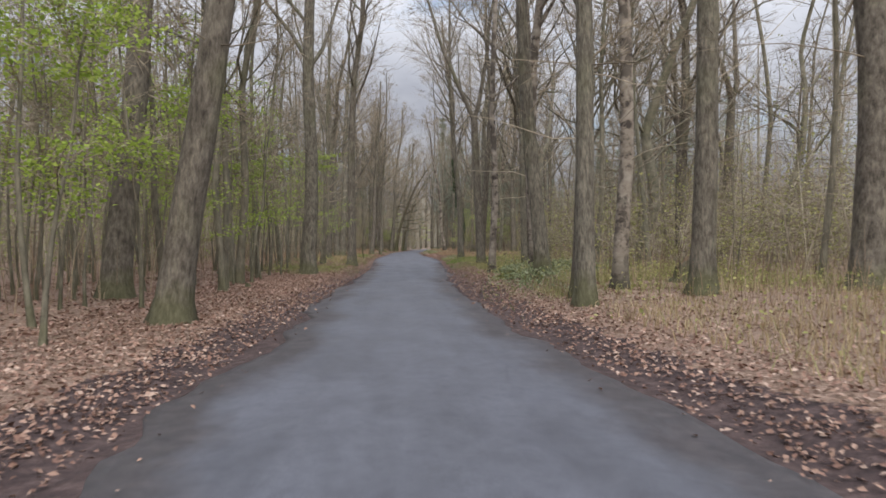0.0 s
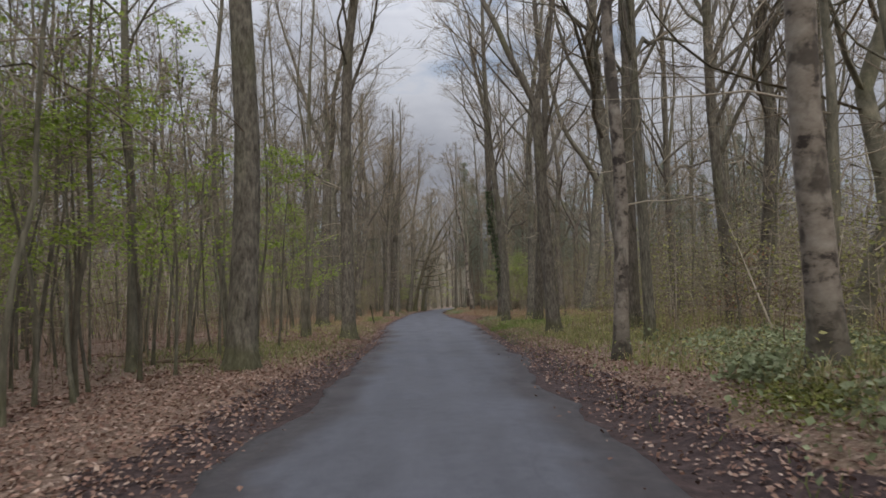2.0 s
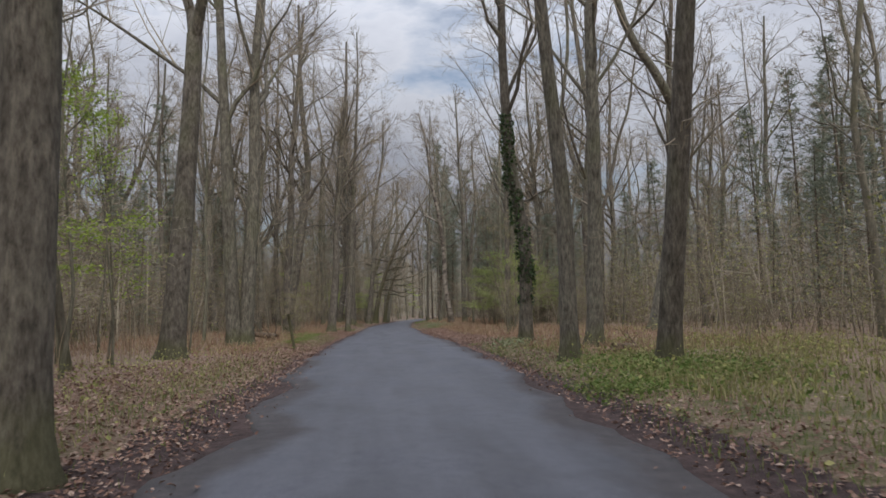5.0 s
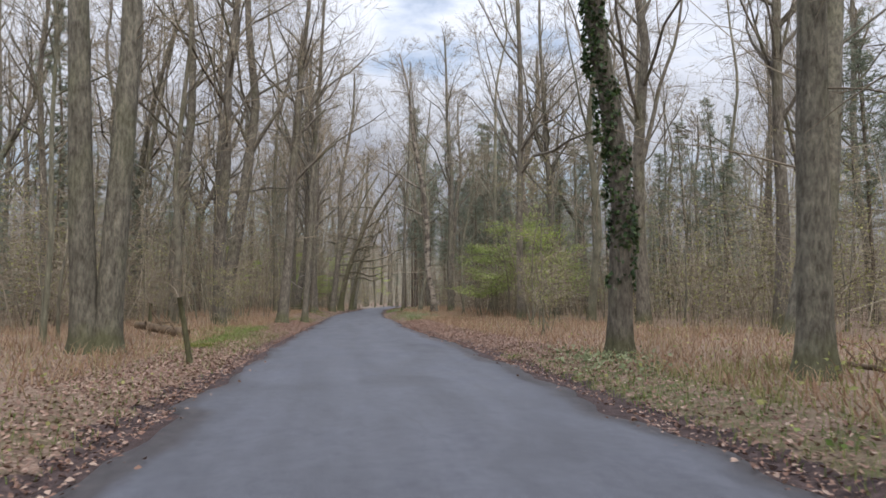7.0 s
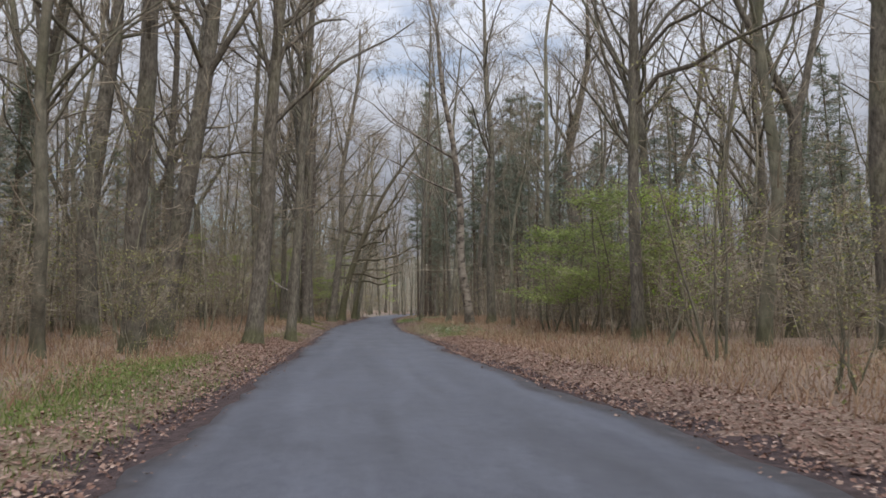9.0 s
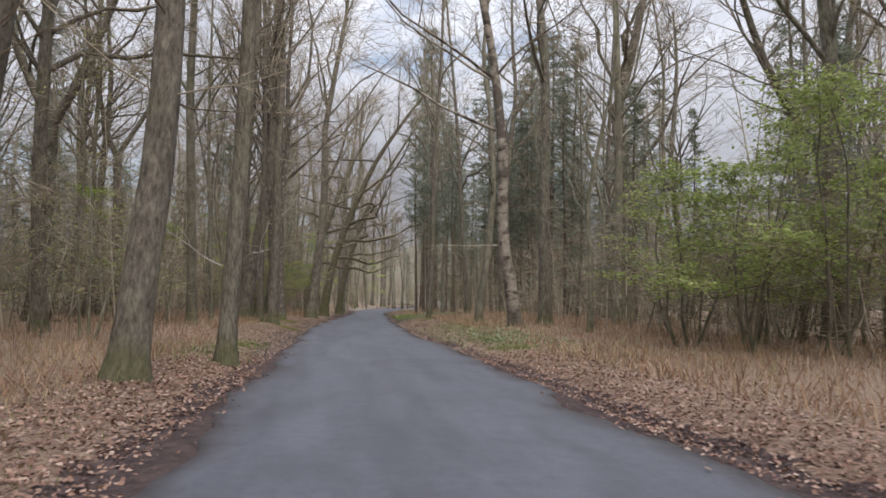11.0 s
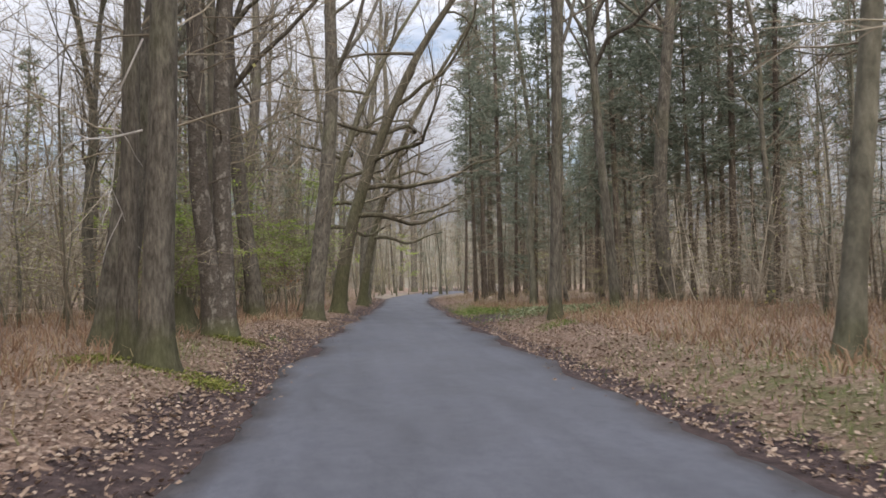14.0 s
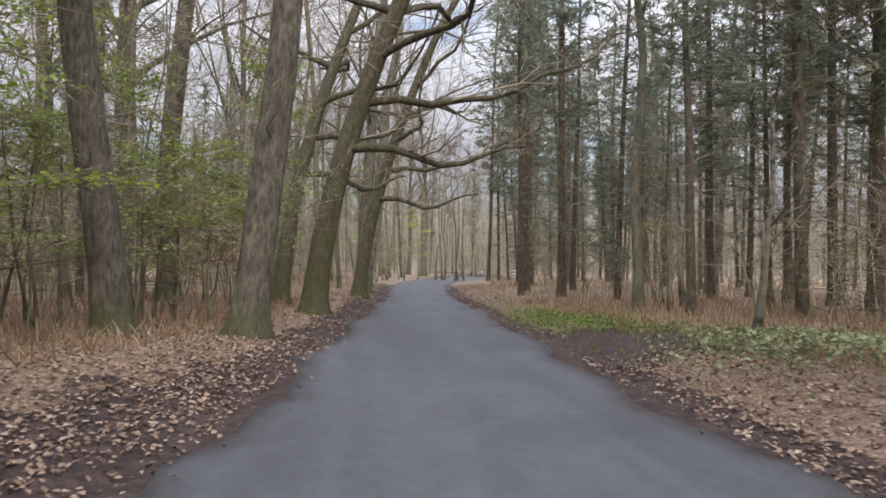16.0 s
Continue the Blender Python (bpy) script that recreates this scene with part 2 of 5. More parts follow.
def ground_material():
    m, nt, bsdf = material("forest_floor", 0.95)
    co = nt.nodes.new("ShaderNodeTexCoord").outputs["Object"]

    def attribute(name):
        n = nt.nodes.new("ShaderNodeAttribute")
        n.attribute_name = name
        return n.outputs["Fac"]

    cells = node(nt, "ShaderNodeTexVoronoi", Scale=30.0)
    warp = nt.nodes.new("ShaderNodeMapping")
    warp.inputs["Scale"].default_value = (1.0, 1.35, 1.0)
    nt.links.new(co, warp.inputs[0])
    nt.links.new(warp.outputs[0], cells.inputs["Vector"])
    shade = nt.nodes.new("ShaderNodeSeparateXYZ")
    nt.links.new(cells.outputs["Color"], shade.inputs[0])
    fine = noise_of(nt, co, 14.0, 5.0, 0.7)
    mid = noise_of(nt, co, 2.2, 5.0, 0.6)
    broad = noise_of(nt, co, 0.22, 4.0, 0.5)
    litter = ramp(nt, fine, (0.30, (0.12, 0.080, 0.060)), (0.5, (0.215, 0.145, 0.108)), (0.72, (0.34, 0.245, 0.185)))
    leafy = ramp(nt, shade.outputs[0], (0.0, (0.11, 0.072, 0.057)), (0.35, (0.20, 0.132, 0.102)), (0.75, (0.30, 0.213, 0.163)), (1.0, (0.41, 0.32, 0.255)))
    litter = mix(nt, 0.75, litter, leafy)
    litter = mix(nt, ramp(nt, mid, (0.4, 0.0), (0.7, 0.55)), litter, (0.19, 0.125, 0.085))
    dry = mix(nt, 0.55, ramp(nt, fine, (0.3, (0.20, 0.145, 0.10)), (0.7, (0.42, 0.325, 0.23))), leafy)
    col = mix(nt, attribute("dry"), litter, dry)
    green = ramp(nt, fine, (0.3, (0.045, 0.06, 0.018)), (0.7, (0.13, 0.17, 0.05)))
    patch = nt.nodes.new("ShaderNodeMath")
    patch.operation = "MULTIPLY"
    nt.links.new(ramp(nt, mid, (0.38, 0.0), (0.62, 1.0)), patch.inputs[0])
    nt.links.new(attribute("green"), patch.inputs[1])
    col = mix(nt, patch.outputs[0], col, green)
    mud = ramp(nt, noise_of(nt, co, 6.0, 7.0, 0.7), (0.3, (0.030, 0.022, 0.022)), (0.52, (0.073, 0.050, 0.048)), (0.75, (0.145, 0.104, 0.095)))
    wob = nt.nodes.new("ShaderNodeMath")
    wob.operation = "MULTIPLY_ADD"
    nt.links.new(noise_of(nt, co, 1.6, 4.0, 0.65), wob.inputs[0])
    wob.inputs[1].default_value = 1.3
    nt.links.new(attribute("mud"), wob.inputs[2])
    col = mix(nt, ramp(nt, wob.outputs[0], (0.95, 0.0), (1.25, 1.0)), col, mud)
    sand = ramp(nt, mid, (0.3, (0.19, 0.155, 0.12)), (0.7, (0.31, 0.26, 0.205)))
    col = mix(nt, attribute("sand"), col, sand)
    col = mix(nt, 0.5, col, ramp(nt, broad, (0.3, (0.72, 0.70, 0.68)), (0.7, (1.2, 1.18, 1.15))), "MULTIPLY")
    nt.links.new(col, bsdf.inputs["Base Color"])
    bump(nt, bsdf, fine, 0.9, 0.05)
    return m


GROUND = ground_material()


def asphalt_material():
    m, nt, bsdf = material("old_asphalt", 0.62)
    bsdf.inputs["Specular IOR Level"].default_value = 0.4
    co = nt.nodes.new("ShaderNodeTexCoord").outputs["Object"]
    at = nt.nodes.new("ShaderNodeAttribute")
    at.attribute_name = "rim"
    grit = noise_of(nt, co, 130.0, 3.0, 0.7)
    mid = noise_of(nt, co, 1.1, 5.0, 0.6, (1.0, 0.45, 1))
    streak = noise_of(nt, co, 1.5, 4.0, 0.55, (1.2, 0.06, 1))
    col = ramp(nt, grit, (0.3, (0.060, 0.063, 0.076)), (0.7, (0.118, 0.123, 0.145)))
    col = mix(nt, 0.75, col, ramp(nt, mid, (0.3, (0.62, 0.62, 0.64)), (0.5, (1.0, 1.0, 1.0)), (0.75, (1.22, 1.22, 1.24))), "MULTIPLY")
    col = mix(nt, 0.6, col, ramp(nt, streak, (0.35, (0.75, 0.74, 0.74)), (0.65, (1.15, 1.15, 1.16))), "MULTIPLY")
    worn = noise_of(nt, co, 6.0, 7.0, 0.78, (1.0, 0.7, 1))
    col = mix(nt, 0.8, col, ramp(nt, worn, (0.33, (0.74, 0.74, 0.75)), (0.52, (1.0, 1.0, 1.0)), (0.72, (1.24, 1.23, 1.22))), "MULTIPLY")
    wob = nt.nodes.new("ShaderNodeMath")
    wob.operation = "MULTIPLY_ADD"
    nt.links.new(noise_of(nt, co, 1.3, 7.0, 0.68, (1, 0.35, 1)), wob.inputs[0])
    wob.inputs[1].default_value = 0.8
    nt.links.new(at.outputs["Fac"], wob.inputs[2])
    dirt = ramp(nt, noise_of(nt, co, 5.0, 6.0, 0.7), (0.3, (0.022, 0.019, 0.020)), (0.55, (0.048, 0.040, 0.041)), (0.78, (0.09, 0.074, 0.071)))
    col = mix(nt, ramp(nt, wob.outputs[0], (0.70, 0.0), (1.16, 0.9)), col, dirt)
    pt = nt.nodes.new("ShaderNodeAttribute")
    pt.attribute_name = "patch"
    pw = nt.nodes.new("ShaderNodeMath")
    pw.operation = "MULTIPLY_ADD"
    nt.links.new(noise_of(nt, co, 2.4, 5.0, 0.6), pw.inputs[0])
    pw.inputs[1].default_value = 0.8
    nt.links.new(pt.outputs["Fac"], pw.inputs[2])
    col = mix(nt, ramp(nt, pw.outputs[0], (0.80, 0.0), (1.15, 0.38)), col, (0.052, 0.052, 0.060))
    # an open seam that wanders along the lane, and fine cracks
    sp = nt.nodes.new("ShaderNodeSeparateXYZ")
    nt.links.new(co, sp.inputs[0])
    sw = nt.nodes.new("ShaderNodeMath")
    sw.operation = "MULTIPLY_ADD"
    nt.links.new(noise_of(nt, co, 0.22, 4.0, 0.5), sw.inputs[0])
    sw.inputs[1].default_value = -1.6
    nt.links.new(sp.outputs[0], sw.inputs[2])
    sa = nt.nodes.new("ShaderNodeMath")
    sa.operation = "SUBTRACT"
    nt.links.new(sw.outputs[0], sa.inputs[0])
    sa.inputs[1].default_value = 0.25
    sb = nt.nodes.new("ShaderNodeMath")
    sb.operation = "ABSOLUTE"
    nt.links.new(sa.outputs[0], sb.inputs[0])
    line = ramp(nt, sb.outputs[0], (0.006, 0.3), (0.022, 0.0))
    gap = ramp(nt, noise_of(nt, co, 0.12, 3.0, 0.6), (0.45, 0.0), (0.55, 1.0))
    line = mix(nt, 1.0, line, gap, "MULTIPLY")
    col = mix(nt, line, col, (0.035, 0.034, 0.038))
    nt.links.new(col, bsdf.inputs["Base Color"])
    nt.links.new(ramp(nt, mid, (0.3, 0.5), (0.7, 0.75)), bsdf.inputs["Roughness"])
    bump(nt, bsdf, grit, 0.35, 0.006)
    return m


ASPHALT = asphalt_material()


def wood_material(name, dark, pale):
    m, nt, bsdf = material(name, 0.9)
    co = nt.nodes.new("ShaderNodeTexCoord").outputs["Object"]
    col = ramp(nt, noise_of(nt, co, 8.0, 5.0, 0.6, (1, 1, 0.2)), (0.3, dark), (0.7, pale))
    nt.links.new(col, bsdf.inputs["Base Color"])
    return m


CUT_WOOD = wood_material("cut_wood", (0.34, 0.27, 0.18), (0.62, 0.54, 0.42))
PALE_LOG = wood_material("pale_log_bark", (0.25, 0.22, 0.19), (0.60, 0.56, 0.52))
ROT_WOOD = wood_material("rotten_wood", (0.06, 0.042, 0.028), (0.20, 0.145, 0.095))
# paler than the near bark: aerial haze is put into this colour
HAZED_FAR_WOOD = wood_material("hazed_far_wood", (0.19, 0.173, 0.138), (0.35, 0.318, 0.254))


# ---- mesh tools ----
class Heap:
    """Gathers tubes, blades and leaves, and becomes one mesh."""

    def __init__(self):
        self.v, self.f, self.n = [], [], 0

    def add(self, verts, faces):
        self.v.append(np.asarray(verts, float))
        self.f.extend((np.asarray(faces) + self.n).tolist())
        self.n += len(verts)

    def tube(self, path, radii, sides=6, cap=False, lobes=0.0, phase=0.0):
        path, radii = np.asarray(path, float), np.asarray(radii, float)
        k = len(path)
        d = np.gradient(path, axis=0)
        d /= np.linalg.norm(d, axis=1)[:, None] + 1e-9
        ref = np.array([1.0, 0, 0]) if abs(d[:, 0]).mean() < 0.7 else np.array([0, 1.0, 0])
        a = np.cross(d, ref)
        a /= np.linalg.norm(a, axis=1)[:, None] + 1e-9
        b = np.cross(d, a)
        th = np.linspace(0, 2 * math.pi, sides, endpoint=False)
        r = radii[:, None] * np.ones(sides)
        if lobes:
            fall = np.exp(-np.maximum(path[:, 2] - path[0, 2], 0) / 0.55)
            r = r * (1 + lobes * fall[:, None] * np.cos(5 * th + phase)[None])
        ring = path[:, None] + r[..., None] * (np.cos(th)[None, :, None] * a[:, None] + np.sin(th)[None, :, None] * b[:, None])
        i = np.arange(sides)
        j = (i + 1) % sides
        lower = (np.arange(k - 1) * sides)[:, None]
        quads = np.stack([lower + i, lower + j, lower + sides + j, lower + sides + i], -1).reshape(-1, 4)
        self.add(ring.reshape(-1, 3), quads)
        if cap:
            self.f.append([self.n - 1 - x for x in range(sides)])
            self.f.append([self.n - k * sides + x for x in range(sides)])

    def spikes(self, foot, tip, r):
        """One thin three-sided cone from each foot to its tip."""
        p, q = np.asarray(foot, float).reshape(-1, 3), np.asarray(tip, float).reshape(-1, 3)
        m = len(p)
        if not m:
            return
        d = q - p
        d /= np.linalg.norm(d, axis=1)[:, None] + 1e-9
        a = np.cross(d, np.where(np.abs(d[:, 2:]) < 0.8, [[0, 0, 1.0]], [[1.0, 0, 0]]))
        a /= np.linalg.norm(a, axis=1)[:, None] + 1e-9
        c = np.cross(d, a)
        rad = (np.asarray(r, float) * np.ones(m))[:, None]
        v = np.stack([p + rad * a, p + rad * (-0.5 * a + 0.866 * c), p + rad * (-0.5 * a - 0.866 * c), q], 1)
        o = np.arange(m)[:, None] * 4
        self.add(v.reshape(-1, 3), np.concatenate([o + [0, 1, 3], o + [1, 2, 3], o + [2, 0, 3]]))

    def slivers(self, foot, tip, width):
        """Fine twigs, each one tapering face."""
        p, q = np.asarray(foot, float).reshape(-1, 3), np.asarray(tip, float).reshape(-1, 3)
        m = len(p)
        if not m:
            return
        a = np.cross(q - p, np.stack([np.sin(np.arange(m) * 2.3 + p[:, 0]), np.cos(np.arange(m) * 1.7), np.full(m, 0.3)], 1))
        a *= (np.asarray(width, float) * np.ones(m) / (np.linalg.norm(a, axis=1) + 1e-9))[:, None]
        self.add(np.stack([p - a, p + a, q], 1).reshape(-1, 3), np.arange(3 * m).reshape(-1, 3))

    def leaves(self, centres, size, rng, flat=0.5, fold=0.25):
        """One folded leaf of four corners round a rib at each centre."""
        c = np.asarray(centres, float)
        m = len(c)
        if not m:
            return
        nrm = rng.normal(size=(m, 3)) * (1 - flat) + np.array([0, 0, 1.0]) * flat
        nrm /= np.linalg.norm(nrm, axis=1)[:, None]
        along = np.cross(nrm, rng.normal(size=(m, 3)))
        along /= np.linalg.norm(along, axis=1)[:, None] + 1e-9
        side = np.cross(nrm, along)
        s = size * rng.uniform(0.6, 1.35, (m, 1))
        v = np.stack([c - along * s * 0.5, c + side * s * 0.34 + nrm * s * fold, c + along * s * 0.5, c - side * s * 0.34 + nrm * s * fold * rng.uniform(-0.3, 1, (m, 1))], 1)
        o = np.arange(m)[:, None] * 4
        self.add(v.reshape(-1, 3), np.concatenate([o + [0, 1, 2], o + [0, 2, 3]]))

    def blades(self, feet, height, width, rng, lean=0.35):
        """One bent, tapering blade at each foot."""
        c = np.asarray(feet, float)
        m = len(c)
        if not m:
            return
        th = rng.uniform(0, 2 * math.pi, m)
        side = np.stack([np.cos(th), np.sin(th), 0 * th], 1) * width * 0.5
        ph = rng.uniform(0, 2 * math.pi, m)
        out = np.stack([np.cos(ph), np.sin(ph), 0 * ph], 1)
        h = (np.asarray(height) * rng.uniform(0.5, 1.3, m))[:, None]
        bend = rng.uniform(0.1, 1.0, (m, 1)) * lean
        up = np.array([0, 0, 1.0])
        mid = c + up * h * 0.55 + out * h * bend * 0.35
        top = c + up * h * (1 - bend * 0.3) + out * h * bend
        v = np.stack([c - side, c + side, mid + side * 0.8, mid - side * 0.8, top], 1)
        o = np.arange(m)[:, None] * 5
        self.v.append(v.reshape(-1, 3))
        self.f.extend((np.concatenate([o + [0, 1, 2], o + [0, 2, 3], o + [3, 2, 4]]) + self.n).tolist())
        self.n += 5 * m

    def mesh(self, name, mat, smooth=True):
        me = bpy.data.meshes.new(name)
        me.from_pydata(np.concatenate(self.v).tolist() if self.v else [], [], self.f)
        me.materials.append(mat)
        if smooth:
            me.polygons.foreach_set("use_smooth", np.ones(len(me.polygons), bool))
        me.update()
        return me


def part(name, heap, mat, parent, label="", smooth=True):
    ob = new(name, heap.mesh(name, mat, smooth))
    ob.parent = parent
    if label:
        tagged(ob, label)
    return ob


# ---- the lane's plan ----
EDGE_Y = (-60, -20, 3.2, 12.2, 20.2, 32.2, 44, 58, 72, 84, 96, 108, 118, 128, 140, 155, 170, 185, 200, 230)
EDGE_L = (-1.8, -1.8, -1.85, -1.65, -1.7, -1.2, -1.15, -1.5, -1.5, -1.05, -0.7, -0.25, 0.15, 1.3, 2.4, 3.6, 5.0, 7.4, 11.0, 20.0)
EDGE_R = (1.9, 1.9, 2.35, 1.75, 1.8, 2.45, 2.95, 3.65, 3.95, 3.45, 3.85, 3.65, 4.35, 4.8, 5.5, 6.8, 8.8, 12.0, 17.0, 27.0)


def soft_step(a, b, x):
    u = np.clip((np.asarray(x, float) - a) / (b - a), 0, 1)
    return u * u * (3 - 2 * u)


def edges(y):
    """The asphalt's left and right edge at y, rounded by a running mean."""
    y = np.asarray(y, float)
    off = np.linspace(-5, 5, 9)
    left = np.mean([np.interp(y + o, EDGE_Y, EDGE_L) for o in off], 0)
    right = np.mean([np.interp(y + o, EDGE_Y, EDGE_R) for o in off], 0)
    return left, right


def waves(x, y):
    """Slow swell of the forest floor."""
    return (np.sin(x * 0.31 + 1.3) * np.cos(y * 0.23) + 0.6 * np.sin(x * 0.83 - y * 0.57) + 0.4 * np.cos(x * 1.7 + y * 1.3 + 2.0) + 0.25 * np.sin(3.1 * x + 2.3 * y)) * 0.5


def ground_z(x, y):
    x, y = np.asarray(x, float), np.asarray(y, float)
    left, right = edges(y)
    d = np.maximum(left - x, x - right)
    rise = 0.13 * soft_step(0.25, 1.5, d) + 0.13 * soft_step(1.5, 6, d)
    swell = waves(x, y) * (0.035 * soft_step(0.1, 1.2, d) + 0.10 * soft_step(2, 9, d))
    rise = rise + 0.22 * soft_step(0.5, 2.0, d) * soft_step(98, 106, y) * (1 - soft_step(121, 128, y))
    rut = -0.05 * np.exp(-((d - 0.25) / 0.22) ** 2)
    bank = 0.42 * np.exp(-(((x - 4.3) / 1.2) ** 2) - ((y - 20.2) / 4.0) ** 2)
    return np.where(d > -0.3, rise + swell + rut + bank, -0.05) - 0.02


def road_z(x, y):
    left, right = edges(y)
    u = (np.asarray(x) - left) / (right - left) * 2 - 1
    return 0.03 * (1 - u * u) - 0.012 + 0.006 * np.sin(np.asarray(y) * 0.9 + np.asarray(x) * 1.7)


def grid_mesh(name, xs, ys, zs, mat, attributes):
    rows, cols = xs.shape
    me = bpy.data.meshes.new(name)
    i = np.arange(rows * cols).reshape(rows, cols)
    quads = np.stack([i[:-1, :-1], i[:-1, 1:], i[1:, 1:], i[1:, :-1]], -1).reshape(-1, 4)
    me.from_pydata(np.stack([xs, ys, zs], -1).reshape(-1, 3).tolist(), [], quads.tolist())
    for key, values in attributes.items():
        me.attributes.new(key, "FLOAT", "POINT").data.foreach_set("value", np.asarray(values, np.float32).ravel())
    me.materials.append(mat)
    me.polygons.foreach_set("use_smooth", np.ones(len(me.polygons), bool))
    me.update()
    return me


def spot(x, y, cx, cy, rx, ry):
    return np.exp(-(((x - cx) / rx) ** 2) - ((y - cy) / ry) ** 2)


def greenness(x, y):
    """Where grass and herbs come through the litter."""
    g = 0.9 * spot(x, y, 4.6, 61, 1.4, 5) + 0.8 * spot(x, y, 5.6, 52, 2.2, 4) + 0.9 * spot(x, y, -3.0, 75, 1.5, 7) + 0.5 * spot(x, y, -4.5, 35.2, 2.5, 6)
    g = g + 0.7 * spot(x, y, -2.2, 97, 1.2, 3) + 0.8 * spot(x, y, 5.6, 105, 1.6, 6) + 0.8 * spot(x, y, 7.0, 132, 2.0, 7) + 0.8 * spot(x, y, 8.3, 124, 1.2, 3)
    g = g + 0.6 * spot(x, y, 3.9, 17.2, 1.2, 3) + 0.6 * spot(x, y, 4.6, 44.2, 2.0, 8) + 0.5 * spot(x, y, -1.8, 113, 0.8, 3) + 0.55 * spot(x, y, -2.6, 52, 0.9, 9)
    g = g + 0.55 * spot(x, y, 7.0, 36.2, 3.0, 9) + 0.5 * spot(x, y, 6.8, 25.2, 2.4, 5) + 0.5 * spot(x, y, -4.6, 35.2, 2.2, 5)
    return np.clip(g, 0, 1)


def dryness(x, y):
    """Where dry grass and bracken take over from leaf litter."""
    left, right = edges(y)
    r = soft_step(0.7, 2.8, x - right) * (0.75 * soft_step(-14, -6, y) + 0.3 * soft_step(30, 50, y))
    l = soft_step(1.0, 2.5, left - x) * 0.85 * soft_step(46, 60, y) * (1 - 0.25 * soft_step(105, 118, y))
    return np.clip(r + l, 0, 1)


# ---- ground, lane and distance ----
side = np.concatenate([np.linspace(-0.6, 3, 16), np.linspace(3.5, 14, 18), np.linspace(15.5, 40, 10), [50, 70, 100, 150, 250, 400]])
gy = np.concatenate([[-400, -250, -150, -100, -70, -50, -35], np.linspace(-20, 196, 325), [210, 225, 245, 270, 300, 350, 420, 520, 700, 1000]])
el, er = edges(gy)
gx = np.concatenate([el[:, None] - side[::-1][None], er[:, None] + side[None]], 1)
gyy = np.repeat(gy[:, None], gx.shape[1], 1)
dist = np.maximum(el[:, None] - gx, gx - er[:, None])
pull_out = spot(gx, gyy, 6.0, 126.2, 1.6, 2.0)
late = soft_step(40, 60, gyy) * (1 - soft_step(94, 104, gyy))
mud_amount = 0.80 * (1 - soft_step(0.4, 1.4, dist + 0.4 * late + 0.35 * soft_step(94, 104, gyy) * (gx > er[:, None]))) + 1.6 * pull_out + 0.35 * spot(gx, gyy, -0.9, 119.0, 0.9, 4.5)
sand_amount = soft_step(163, 172, gyy) * (1 - soft_step(190, 205, gyy)) * (1 - soft_step(0.8, 4, dist))
ground = new("ground", grid_mesh("ground", gx, gyy, ground_z(gx, gyy), GROUND, {
    "mud": mud_amount, "green": greenness(gx, gyy), "dry": dryness(gx, gyy), "sand": sand_amount}))
tagged(ground, "brown forest floor of dead leaves, mud and dry grass", "ground", kind="structure")

rng = np.random.default_rng(5)
ry = np.linspace(-60, 215, 826)
rl, rr = edges(ry)
ragged = lambda n: np.convolve(rng.normal(0, 1, n + 12), np.ones(7) / 7, "same")[6:-6] * 0.30
rl, rr = rl + ragged(len(ry)), rr + ragged(len(ry))
ru = np.concatenate([[0.0, 0.012], np.linspace(0.04, 0.96, 15), [0.988, 1.0]])
rx = rl[:, None] + (rr - rl)[:, None] * ru[None]
ryy = np.repeat(ry[:, None], len(ru), 1)
rz = road_z(rx, ryy)
rz[:, [0, -1]] = -0.09
in_part_one = 1 - soft_step(40, 60, ryy)
rim = 0.70 + 0.14 * in_part_one - np.minimum(rx - rl[:, None], rr[:, None] - rx) * (1.05 - 0.35 * in_part_one)
rim = rim + 0.35 * soft_step(40, 46, ryy) * (1 - soft_step(56, 62, ryy)) * np.exp(-(((rx - rl[:, None]) / 0.45) ** 2))
rim = rim + 0.4 * soft_step(58, 63, ryy) * (1 - soft_step(76, 82, ryy)) * np.exp(-(((rr[:, None] - rx) / 0.4) ** 2))
patch = spot(rx, ryy, 1.3, 17, 0.45, 2.4) + spot(rx, ryy, -0.6, 7.2, 0.5, 2.0) + spot(rx, ryy, 1.4, 62, 0.9, 1.0) + spot(rx, ryy, 2.6, 70.5, 0.8, 2.6) + spot(rx, ryy, 1.0, 34.2, 0.5, 2.5)
road = new("road", grid_mesh("road", rx, ryy, rz, ASPHALT, {"rim": np.clip(rim, 0, 1), "patch": np.clip(patch, 0, 1)}))
tagged(road, "narrow worn grey asphalt forest lane with muddy ragged edges", "road", kind="structure")


# ---- trees ----
def limb(rng, start, way, length, r, lift=0.25, wob=0.12, n=6):
    """The path and radii of a branch that starts along way and bends upwards."""
    step = length / (n - 1)
    p, d, out = np.array(start, float), np.array(way, float), []
    for _ in range(n):
        out.append(p.copy())
        d = d + rng.normal(0, wob, 3) + np.array([0, 0, lift * 0.3])
        d /= np.linalg.norm(d)
        p = p + d * step
    return np.array(out), r * np.linspace(1, 0.18, n) ** 0.9


def beside(rng, d, spread):
    """A way that leaves the way d by about spread radians."""
    q = np.cross(d, rng.normal(size=3))
    q /= np.linalg.norm(q) + 1e-9
    w = d * math.cos(spread) + q * math.sin(spread)
    return w / np.linalg.norm(w)


